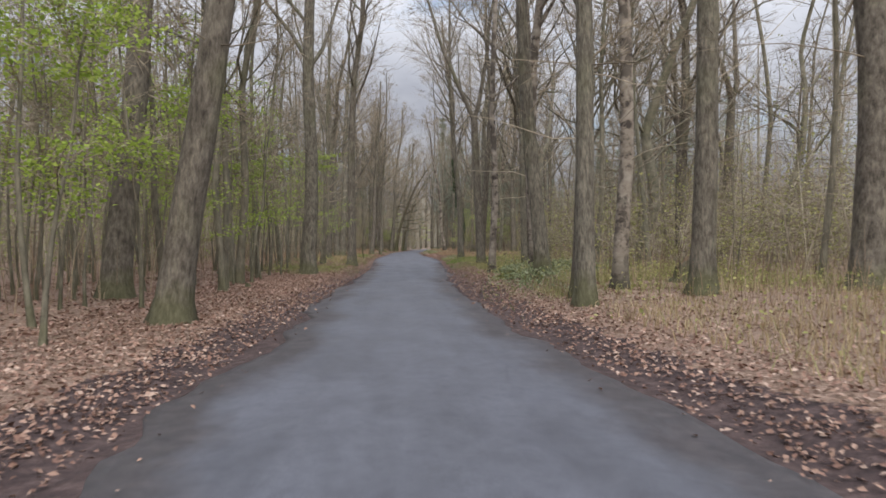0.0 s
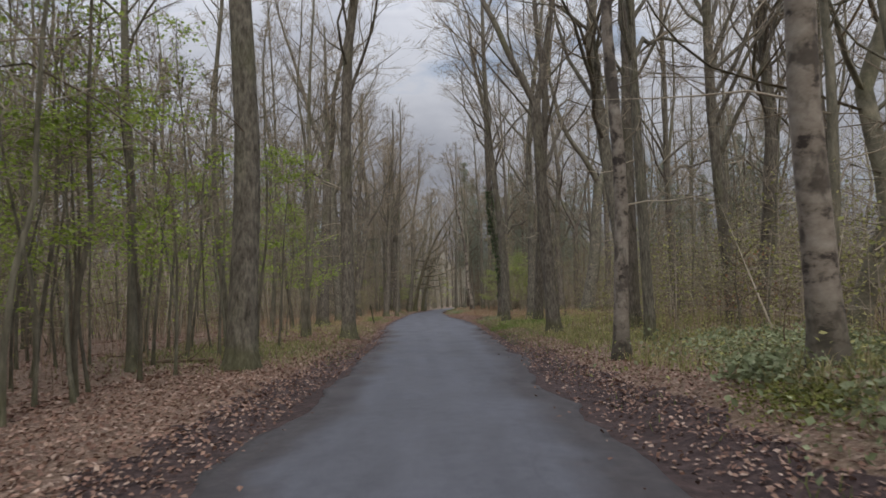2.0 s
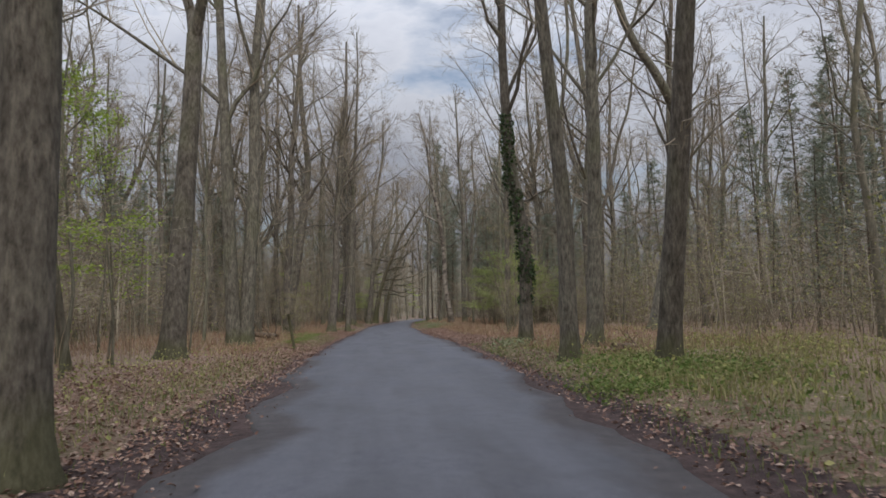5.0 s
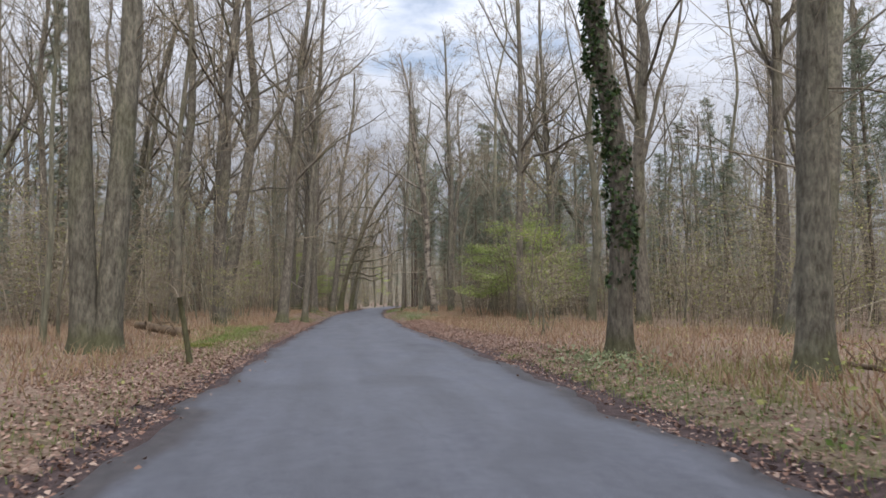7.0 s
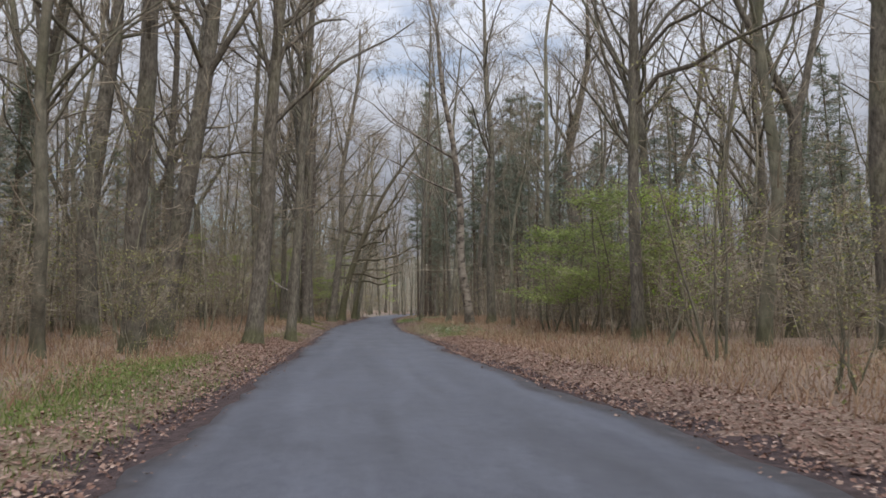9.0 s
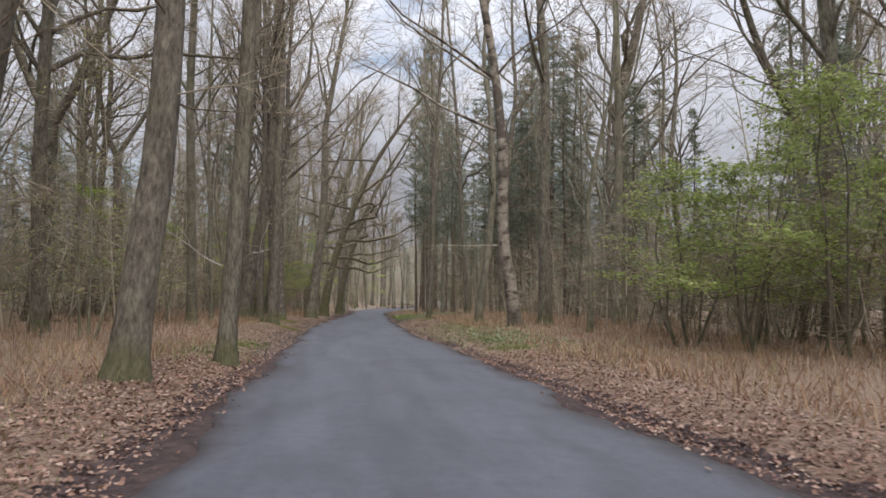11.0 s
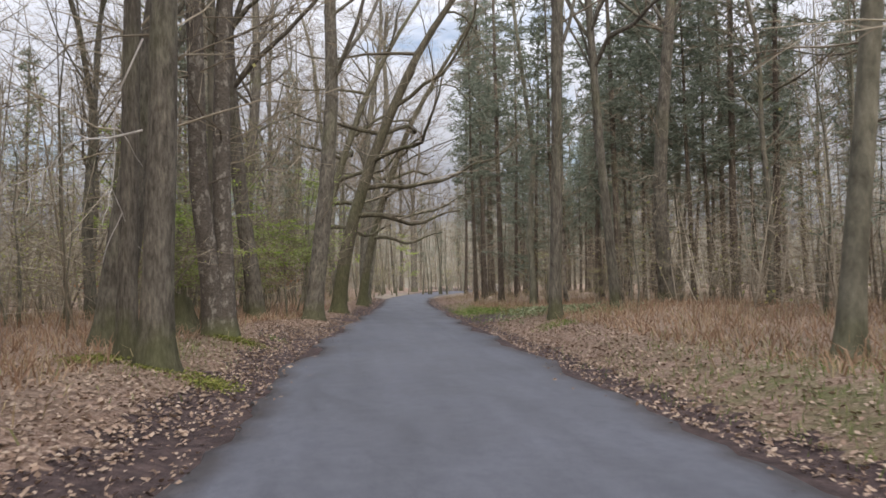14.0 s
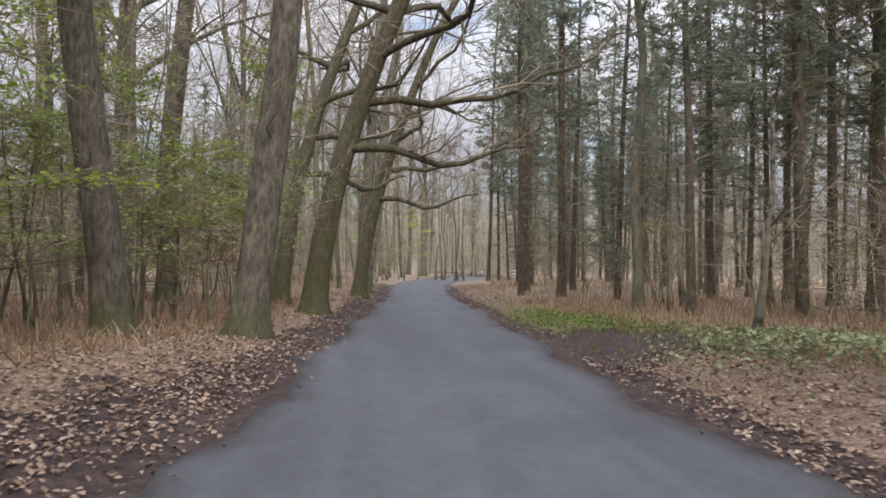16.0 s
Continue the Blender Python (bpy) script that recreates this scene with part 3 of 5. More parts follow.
def twigs(rng, heap, path, r, count, length, depth, lift=0.3):
    """Branches off a branch, and twigs off those."""
    k = len(path)
    for _ in range(count):
        u = rng.uniform(0.25, 1.0) * (k - 1)
        i = min(int(u), k - 2)
        p = path[i] + (path[i + 1] - path[i]) * (u - i)
        d = path[i + 1] - path[i]
        d = d / (np.linalg.norm(d) + 1e-9)
        ln = length * rng.uniform(0.5, 1.2) * (1.1 - 0.5 * u / (k - 1))
        rr_ = max(r * (1 - 0.75 * u / (k - 1)) * 0.55, 0.004)
        if not depth:
            way = beside(rng, d, rng.uniform(0.4, 1.0)) + np.array([0, 0, 0.35 * lift])
            tip = p + way * ln
            heap.slivers(p, tip, max(rr_ * 0.9, 0.009))
            q = p + (tip - p) * rng.uniform(0.3, 0.9, (3, 1))
            heap.slivers(q, q + (way + rng.normal(0, 0.55, (3, 3))) * ln * 0.55, 0.008)
        else:
            pts, rad = limb(rng, p, beside(rng, d, rng.uniform(0.45, 0.95)), ln, rr_, lift, 0.2, 4)
            heap.tube(pts, np.maximum(rad, 0.005), 3)
            twigs(rng, heap, pts, rr_, rng.integers(6, 9), ln * 0.65, depth - 1, lift)


def stem(rng, height, d, wob=0.1, lean=(0, 0), n=16, bend=0.0):
    z = np.concatenate([[-0.25, 0.0, 0.15, 0.4, 0.9], np.linspace(1.8, height, n)])
    walk_x = np.interp(z, np.linspace(0, height, 7), np.cumsum(rng.normal(0, wob, 7)) * (np.arange(7) > 0))
    walk_y = np.interp(z, np.linspace(0, height, 7), np.cumsum(rng.normal(0, wob, 7)) * (np.arange(7) > 0))
    u = np.clip(z / height, 0, 1)
    x, y = walk_x * u ** 0.3 + lean[0] * z + bend * u * u * height, walk_y * u ** 0.3 + lean[1] * z
    r = d / 2 * ((1 - 0.82 * u) ** 0.85) + d * 0.26 * np.exp(-np.maximum(z, 0) / 0.28)
    return np.stack([x, y, z], 1), r


def grown_tree(seed, height, d, clear, fork=0.0, limbs=11, lean=(0, 0), twig=5, low=3, twin=0.0, reach=0.46, sides=12):
    """Trunk with its main limbs, and the crown of branches and bare twigs."""
    rng = np.random.default_rng(seed)
    trunk, crown = Heap(), Heap()
    leaders = []
    if twin:
        for s in (-1, 1):
            path, r = stem(rng, height * rng.uniform(0.9, 1.0), d * 0.62, 0.10, (lean[0] + 0.045 * s * twin, lean[1] + 0.02 * s))
            path[:, 0] += s * d * 0.21 * twin
            trunk.tube(path, r, 12, lobes=0.14, phase=s)
            leaders.append((path, r))
    elif fork:
        path, r = stem(rng, height, d, 0.16, lean)
        cut = int(np.searchsorted(path[:, 2], fork))
        trunk.tube(path[: cut + 1], r[: cut + 1], 12, lobes=0.16, phase=rng.uniform(0, 6))
        turn = rng.uniform(0, math.pi)
        for s in (-1, 1):
            way = np.array([s * 0.42 * math.cos(turn), s * 0.42 * math.sin(turn), 1.0])
            pts, rad = limb(rng, path[cut] - np.array([0, 0, 0.25]), way / np.linalg.norm(way), (height - fork) * rng.uniform(0.9, 1.05), r[cut] * 0.74, 0.35, 0.07, 12)
            trunk.tube(pts, rad, 9)
            leaders.append((pts, rad))
    else:
        path, r = stem(rng, height, d, 0.30, lean)
        trunk.tube(path, r, sides, lobes=0.18, phase=rng.uniform(0, 6))
        leaders.append((path, r))
    for path, r in leaders:
        z0, z1 = (clear, path[-1, 2]) if not fork else (path[0, 2] + 0.8, path[-1, 2])
        for q in np.sort(rng.uniform(0, 1, limbs // len(leaders))):
            z = z0 + (z1 - z0) * q * 0.97
            i = int(np.clip(np.searchsorted(path[:, 2], z), 1, len(path) - 1))
            u = (z - path[i - 1, 2]) / max(path[i, 2] - path[i - 1, 2], 1e-6)
            p = path[i - 1] + (path[i] - path[i - 1]) * np.clip(u, 0, 1)
            a = rng.uniform(0, 2 * math.pi)
            steep = rng.uniform(0.35, 0.95)
            way = np.array([math.cos(a) * math.sin(steep), math.sin(a) * math.sin(steep), math.cos(steep)])
            ln = (reach * (height - z) + 1.6) * rng.uniform(0.7, 1.15)
            lr = max(r[i - 1] * rng.uniform(0.32, 0.52), 0.014)
            pts, rad = limb(rng, p, way, ln, lr, 0.30, 0.20, 7)
            trunk.tube(pts, np.maximum(rad, 0.006), 5 if sides > 8 else 3)
            twigs(rng, crown, pts, lr, twig, ln * 0.5, 1)
        for _ in range(low):
            z = rng.uniform(2.2, max(clear, 3))
            i = int(np.clip(np.searchsorted(path[:, 2], z), 1, len(path) - 1))
            a = rng.uniform(0, 2 * math.pi)
            way = np.array([math.cos(a), math.sin(a), rng.uniform(-0.1, 0.5)])
            pts, rad = limb(rng, path[i] * [1, 1, 0] + [0, 0, path[i, 2]], way / np.linalg.norm(way), rng.uniform(1.2, 3.3), 0.017, 0.1, 0.25, 5)
            crown.tube(pts, np.maximum(rad, 0.004), 4)
            twigs(rng, crown, pts, 0.014, 4, 0.7, 0)
        twigs(rng, crown, path[-5:], 0.05, 6, 1.6, 1)
    return trunk, crown


def make_tree(name, trunk, crown, bark, label, category="tree", twig_mat=None):
    root = new(name)
    part("trunk", trunk, bark, root)
    part("crown", crown, twig_mat or TWIG, root)
    return tagged(root, label, category)


# One of each kind is built at the world's origin as a pattern, and set down where it first stands.
OAK_LABEL = "tall bare oak tree with furrowed grey-brown bark and mossy foot"
patterns = {}


def pattern(key, maker):
    if key not in patterns:
        patterns[key] = [maker(), False]
    return patterns[key]


def plant(key, x, y, scale=1.0, tall=1.0, turn=0.0, label="", group="", tilt=(0, 0), sink=0.03):
    """Stands a tree of a pattern at x, y on the forest floor."""
    ob, used = patterns[key]
    m = pose(x, y, float(ground_z(x, y)) - sink, tilt[0], tilt[1]) @ pose(0, 0, 0, 0, 0, turn) @ Matrix.Diagonal((scale, scale, tall, 1))
    if used:
        ob = copy_thing(ob, m)
    else:
        ob.matrix_basis = m
        patterns[key][1] = True
    if label or group:
        tagged(ob, label, "", group)
    return ob


OAK_D = 0.5
for n in range(7):
    pattern(f"oak{n}", lambda n=n: make_tree("oak_tree", *grown_tree(40 + n, 21 + n % 3 * 1.5, OAK_D, 5.2 + n % 4 * 1.2, limbs=19, twig=5, low=7), BARK, OAK_LABEL))
for n in range(3):
    pattern(f"fork{n}", lambda n=n: make_tree("forked_oak_tree", *grown_tree(60 + n, 21, OAK_D, 8, fork=6.5 + n * 1.2, limbs=14, twig=6), BARK, "tall bare oak forking into two steep leaders, mossy foot"))
for n in range(4):
    pattern(f"beech{n}", lambda n=n: make_tree("beech_tree", *grown_tree(70 + n, 15 + n, 0.22, 4.5, limbs=12, twig=4, low=4, reach=0.24, sides=8), BARK_SMOOTH, "slender bare young beech with smooth grey bark"))
for n in range(2):
    pattern(f"birch{n}", lambda n=n: make_tree("birch_tree", *grown_tree(80 + n, 19, 0.34, 6.5, limbs=12, twig=6, low=3), BARK_BIRCH, "old birch with pale peeling bark and dark blotches"))
pattern("oldbirch0", lambda: make_tree("old_birch_tree", *grown_tree(84, 19, 0.5, 6.0, limbs=12, twig=6, low=6, twin=0.62), BARK_OLD_BIRCH, "old two-stemmed birch with cracked bark, pale flakes and mossy foot"))
pattern("twin0", lambda: make_tree("twin_oak_tree", *grown_tree(90, 22, 0.95, 8, limbs=16, twin=1.0, twig=6), BARK, "oak with two grey trunks rising from one mossy foot"))


def ivy_tree():
    trunk, crown = grown_tree(95, 21, 0.5, 8.0, limbs=13, twig=6)
    root = make_tree("ivy_clad_tree", trunk, crown, BARK, "oak trunk wrapped in dark green ivy above a bare mossy foot")
    rng = np.random.default_rng(9)
    path = np.concatenate(trunk.v[:1]).reshape(-1, 12, 3)
    leaf = Heap()
    cs = []
    for _ in range(2600):
        z = rng.uniform(1.4, 8.5)
        i = int(np.clip(np.searchsorted(path[:, 0, 2], z), 1, len(path) - 1))
        mid = path[i].mean(0)
        r = np.linalg.norm(path[i, 0] - mid) + rng.uniform(0.0, 0.09)
        if rng.uniform() > np.clip(0.4 + 0.8 * math.sin(z * 1.7) ** 2 + (z - 3) * 0.1, 0.35, 1):
            continue
        a = rng.uniform(0, 2 * math.pi)
        cs.append([mid[0] + r * math.cos(a), mid[1] + r * math.sin(a), z])
    leaf.leaves(cs, 0.11, rng, 0.0)
    part("ivy", leaf, IVY, root, "dark green ivy leaves")
    return root


pattern("ivy0", ivy_tree)


def sapling(seed, height, d, leafy, mat, stems=1, leaf_size=0.065, spread=0.35):
    """A thin young tree, with flat sprays of new leaves where it is in leaf."""
    rng = np.random.default_rng(seed)
    trunk, crown, leaf, tips = Heap(), Heap(), Heap(), []
    for s in range(stems):
        path, r = stem(rng, height * rng.uniform(0.75, 1.0), d, 0.14, rng.normal(0, 0.05 if stems == 1 else 0.12, 2), 8)
        if stems > 1:
            path[:, :2] += rng.normal(0, 0.26, 2)
        trunk.tube(path, r, 6)
        for q in range(int(height * 1.7)):
            z = rng.uniform((0.26 if stems == 1 else 0.16) * height, height * 0.98)
            i = int(np.clip(np.searchsorted(path[:, 2], z), 1, len(path) - 1))
            a = rng.uniform(0, 2 * math.pi)
            way = np.array([math.cos(a), math.sin(a), rng.uniform(0.25, 0.95)])
            ln = spread * (height - z) * rng.uniform(0.5, 1.0) + 0.5
            pts, rad = limb(rng, path[i - 1] + (path[i] - path[i - 1]) * rng.uniform(), way / np.linalg.norm(way), ln, max(r[i] * 0.4, 0.006), 0.05, 0.15, 5)
            crown.tube(pts, np.maximum(rad, 0.004), 3)
            twigs(rng, crown, pts, 0.008, 8, ln * 0.55, 0, 0.05)
            tips.append(pts)
    if leafy:
        for pts in tips:
            k = int(leafy * rng.uniform(0.4, 1.6))
            if k:
                u = rng.uniform(0.3, 1, k) * (len(pts) - 1)
                i = np.minimum(u.astype(int), len(pts) - 2)
                c = pts[i] + (pts[i + 1] - pts[i]) * (u - i)[:, None]
                leaf.leaves(c + rng.normal(0, 1, (k, 3)) * [0.26, 0.26, 0.06], leaf_size, rng, 0.62, 0.12)
    return trunk, crown, leaf


def make_sapling(name, seed, height, d, leafy, leaf_mat, label, stems=1, bark=None, leaf_size=0.065, spread=0.35, category="tree"):
    trunk, crown, leaf = sapling(seed, height, d, leafy, leaf_mat, stems, leaf_size, spread)
    root = make_tree(name, trunk, crown, bark or BARK_SMOOTH, label, category)
    if leaf.n:
        part("leaves", leaf, leaf_mat, root)
    return root


for n in range(4):
    pattern(f"spring{n}", lambda n=n: make_sapling("young_hornbeam", 100 + n, 7.5 + n, 0.09, 125, SPRING_LEAF, "young hornbeam with flat sprays of fresh light-green leaves", leaf_size=0.095))
for n in range(4):
    pattern(f"pole{n}", lambda n=n: make_sapling("bare_sapling", 110 + n, 8 + n * 1.3, 0.10, 0, None, "thin bare forest sapling with fine twigs", spread=0.25))
for n in range(3):
    pattern(f"olive{n}", lambda n=n: make_sapling("budding_sapling", 120 + n, 5.5 + n, 0.07, 20, OLIVE_LEAF, "sapling with sparse olive-green budding leaves", stems=1 + n))
for n in range(2):
    pattern(f"bush{n}", lambda n=n: make_sapling("leafing_shrub", 130 + n, 3.6 + n, 0.045, 56 if n else 30, SPRING_LEAF if n else OLIVE_LEAF, "many-stemmed shrub just coming into green leaf", stems=6, category="shrub"))
for n in range(2):
    pattern(f"bare{n}", lambda n=n: make_sapling("bare_shrub", 140 + n, 2.8 + n, 0.04, 0, None, "many-stemmed bare brown shrub", stems=7, spread=0.5, category="shrub"))
for n in range(2):
    pattern(f"leafy{n}", lambda n=n: make_sapling("leafing_tree", 145 + n, 5.5 + n, 0.07, 105, FRESH_LEAF, "small tree in full fresh green leaf", stems=3, leaf_size=0.10, spread=0.45))
pattern("rust0", lambda: make_sapling("rust_leaved_shrub", 150, 2.6, 0.035, 34, RUST_LEAF, "young beech still holding its rust-brown dead leaves", stems=3, category="shrub"))
pattern("pale0", lambda: make_sapling("pale_sapling", 155, 5.2, 0.16, 3, OLIVE_LEAF, "pale-barked sapling with crooked broken side branches", bark=BARK_BIRCH))


def pine(seed, height, d, clear, tufts, droop=0.0):
    """A conifer: straight stem, whorls of boughs and needle tufts."""
    rng = np.random.default_rng(seed)
    trunk, needles = Heap(), Heap()
    path, r = stem(rng, height, d, 0.06, rng.normal(0, 0.008, 2), 12)
    trunk.tube(path, r, 10)
    c = []
    for z in np.arange(clear * 0.45, height, 0.62):
        live = z > clear * rng.uniform(0.8, 1.1)
        i = int(np.clip(np.searchsorted(path[:, 2], z), 1, len(path) - 1))
        for _ in range(4 if live else 1):
            a = rng.uniform(0, 2 * math.pi)
            ln = (((height - z) * 0.20 + 0.6 if droop else 0.7 + 1.9 * math.sin(math.pi * min(max((z - clear) / (height - clear), 0.06), 0.97) ** 0.75)) * rng.uniform(0.5, 1.15)) if live else rng.uniform(0.5, 1.6)
            way = np.array([math.cos(a), math.sin(a), rng.uniform(-0.1, 0.6) - droop])
            pts, rad = limb(rng, [path[i, 0], path[i, 1], z], way / np.linalg.norm(way), ln, 0.022, 0.12, 0.12, 5)
            trunk.spikes(pts[[0, 2]], pts[[2, 4]], [0.022, 0.014])
            if live:
                k = tufts
                u = rng.uniform(0.2, 1, k) * 4
                j = np.minimum(u.astype(int), 3)
                c.append(pts[j] + (pts[j + 1] - pts[j]) * (u - j)[:, None] + rng.normal(0, 0.14, (k, 3)) * [1, 1, 0.6])
    c = np.concatenate(c)
    m = len(c)
    for _ in range(4):
        d1 = rng.normal(size=(m, 3)) * [1, 1, 0.55]
        d1 /= np.linalg.norm(d1, axis=1)[:, None]
        w = np.cross(d1, rng.normal(size=(m, 3)))
        w /= np.linalg.norm(w, axis=1)[:, None]
        ln = rng.uniform(0.30, 0.70, (m, 1))
        v = np.stack([c - w * 0.042, c + w * 0.042, c + d1 * ln], 1).reshape(-1, 3)
        needles.add(v, np.arange(3 * m).reshape(-1, 3))
    return trunk, needles


def make_pine(n):
    trunk, needles = pine(160 + n, 19 + n, 0.34, (8.5, 6.0, 3.0, 1.2)[n], (7, 7, 6, 6)[n], (0, 0, 0.2, 0.25)[n])
    root = new("pine_tree" if n < 2 else "spruce_tree")
    part("trunk", trunk, BARK_PINE, root)
    part("needles", needles, NEEDLE, root)
    rng = np.random.default_rng(180 + n)
    dead = Heap()
    foot = np.stack([rng.normal(0, 0.04, 110), rng.normal(0, 0.04, 110), rng.uniform(1.2, 9.5, 110)], 1)
    way = rng.normal(0, 1, (110, 3)) * [1, 1, 0.22] + [0, 0, 0.05]
    tip = foot + way / np.linalg.norm(way, axis=1)[:, None] * rng.uniform(0.5, 2.1, (110, 1))
    dead.slivers(foot, tip, 0.012)
    for _ in range(2):
        q = foot + (tip - foot) * rng.uniform(0.3, 0.95, (110, 1))
        dead.slivers(q, q + rng.normal(0, 0.32, (110, 3)), 0.009)
    part("dead_wood", dead, TWIG, root, "dry brown dead branches")
    return tagged(root, "tall straight pine with bare lower stem and dark needles" if n < 2 else "dark green spruce with drooping needled boughs", "tree")


for n in range(4):
    pattern(f"pine{n}", lambda n=n: make_pine(n))


def oak(kind, x, y, d, turn=None, tall=1.0, tilt=(0, 0), label=""):
    """A tree of trunk width d."""
    base = {"oak": OAK_D, "fork": OAK_D, "beech": 0.22, "birch": 0.34, "oldbirch": 0.5, "ivy": 0.5, "twin": 0.95, "pine": 0.34}[kind.rstrip("0123456789")]
    return plant(kind, x, y, d / base, tall, turn if turn is not None else (x * 73 + y * 41) % 360, label, "lane-side trees", tilt)


# trees beside the lane, first stretch, left of the lane
oak("oak0", -3.45, 10.4, 0.54, tilt=(0, 3.2))
oak("oak1", -5.85, 14.8, 0.62, tilt=(0, 0.5))
oak("beech0", -4.3, 18, 0.19)
oak("beech1", -4.45, 19, 0.17, tilt=(0, -5))
oak("beech2", -4.6, 21.6, 0.25)
oak("beech3", -4.95, 22.3, 0.27, tilt=(0, -4))
oak("oak2", -3.4, 29.4, 0.60, tilt=(0, 2))
oak("oak3", -2.38, 43, 0.52, tilt=(0, 1.5))
oak("beech1", -4.2, 44, 0.28)
oak("beech0", -4.1, 45, 0.18)
oak("beech2", -6.0, 39.5, 0.20)
oak("fork2", -5.1, 58.4, 0.68, tilt=(0, 2.5))
# right of the lane
oak("oak4", 3.62, 12.4, 0.38, tilt=(0, -2.5))
oak("oak5", 3.95, 14.2, 0.36)
oak("oak2", 9.7, 13.2, 0.66)
oak("oak6", 6.45, 13.8, 0.52)
oak("birch0", 5.25, 15.7, 0.36)
oak("oak0", 4.05, 18.8, 0.38)
oak("birch0", 4.5, 22.2, 0.36)
oak("birch1", 3.9, 28.3, 0.29)
oak("beech1", 8.3, 29.2, 0.34)
oak("beech3", 11.4, 33.3, 0.50)
oak("oak5", 6.12, 33.6, 0.40)
oak("oak6", 7.1, 38.4, 0.43)
oak("oak4", 10.7, 39.2, 0.60)
oak("fork1", 4.88, 40.3, 0.48, tilt=(0, -3.5))
oak("oak0", 12.9, 41.8, 0.48)
oak("oak2", 14.6, 36.2, 0.5)
oak("oak1", 8.5, 43.2, 0.5)
oak("beech0", 17.5, 31.5, 0.46, tilt=(0, 9))
oak("fork2", 18.5, 40.7, 0.5)
oak("oak5", 14.0, 54.1, 0.56)
# second stretch
oak("twin0", -4.7, 66.8, 0.92, turn=10)
oak("beech0", -6.5, 68.9, 0.16)
oak("beech3", -6.2, 82.0, 0.24)
oak("oak6", -4.8, 84.3, 0.54, tilt=(0, 2))
oak("oak1", -5.6, 91.0, 0.58)
oak("oak3", -8.0, 91.3, 0.66)
oak("oak0", -2.5, 90.0, 0.52, tilt=(0, 3))
gnarled = oak("oak4", -1.5, 93.6, 0.48, turn=0)
oak("oak5", -7.4, 101.0, 0.6)
oak("fork0", -11.3, 95.3, 0.66)
oak("oak3", 5.0, 54.6, 0.42, tilt=(0, -1.5))
oak("oak6", 7.2, 60.1, 0.50, tilt=(0, 2.5))
oak("oak1", 6.2, 51.5, 0.38)
oak("ivy0", 5.93, 64.5, 0.50, tilt=(0, -1))
oak("fork2", 12.6, 68.7, 0.70)
oak("oak0", 15.5, 74.5, 0.48)
oak("oak2", 13.2, 80.9, 0.5)
oak("oak5", 9.3, 86.8, 0.55)
oak("fork1", 16.5, 90.0, 0.6)
oak("oak4", 19.8, 98.0, 0.7)
# third stretch
scarred = oak("oak6", -1.66, 110.6, 0.40, turn=0)
oak("oak4", -2.2, 111.3, 0.36, tilt=(0, -1))
oak("oak1", -3.0, 113.4, 0.46)
oak("beech1", -2.4, 118.7, 0.34)
oak("oldbirch0", -1.65, 115.8, 0.66, turn=15)
oak("oak4", -3.6, 119.2, 0.52)
oak("oak2", -0.26, 127.0, 0.50, tilt=(0, 4))
oak("oak1", -2.0, 125.6, 0.44)
oak("oak3", -3.5, 136.0, 0.6)
oak("oak0", -6.2, 140.7, 0.8)
oak("oak6", 2.2, 150.3, 0.62, tilt=(0, 3))
oak("oak1", 2.4, 158.0, 0.66, tilt=(0, 4))
oak("birch1", 7.3, 105.3, 0.55, tilt=(0, -3))
oak("oak3", 8.6, 106.0, 0.46, tilt=(0, -1))
oak("beech2", 6.6, 108.6, 0.28)
oak("oak4", 6.2, 119.7, 0.42)
oak("oak2", 18.0, 121.0, 0.9)
oak("oak5", 8.9, 122.5, 0.42, tilt=(0, -4), label="mossy bare oak leaning towards the lane")
oak("oak3", 11.6, 125.0, 0.5)
oak("beech0", 15.8, 133.4, 0.5)


def dead_branch(tree, seed, foot, way, length, lift):
    """A bleached crooked dead branch that stays on its tree."""
    rng = np.random.default_rng(seed)
    heap = Heap()
    pts, rad = limb(rng, foot, np.array(way) / np.linalg.norm(way), length, 0.016, lift, 0.3, 9)
    heap.tube(pts, np.maximum(rad, 0.006), 5)
    for i in (3, 5, 6, 7):
        side, thin = limb(rng, pts[i], beside(rng, (pts[i] - pts[i - 1]) / np.linalg.norm(pts[i] - pts[i - 1]), 0.9), length * 0.22, 0.011, lift, 0.3, 5)
        heap.tube(side, np.maximum(thin, 0.004), 4)
    part("dead_branch", heap, PALE_LOG, tree, "bleached crooked dead branch")


dead_branch(gnarled, 5, (-0.2, 0, 1.95), (-1.0, -0.3, 0.45), 2.4, 0.1)
dead_branch(scarred, 6, (-0.2, 0, 4.3), (-0.5, -0.6, 0.3), 3.4, -0.9)
dead_branch(scarred, 8, (-0.2, 0, 3.1), (-1.0, 0.1, 0.1), 2.2, -0.3)
plant("pale0", 7.85, 125.4, 1.0, 1.0, 30)
plant("pale0", 11.2, 135.3, 1.2, 1.25, 200)


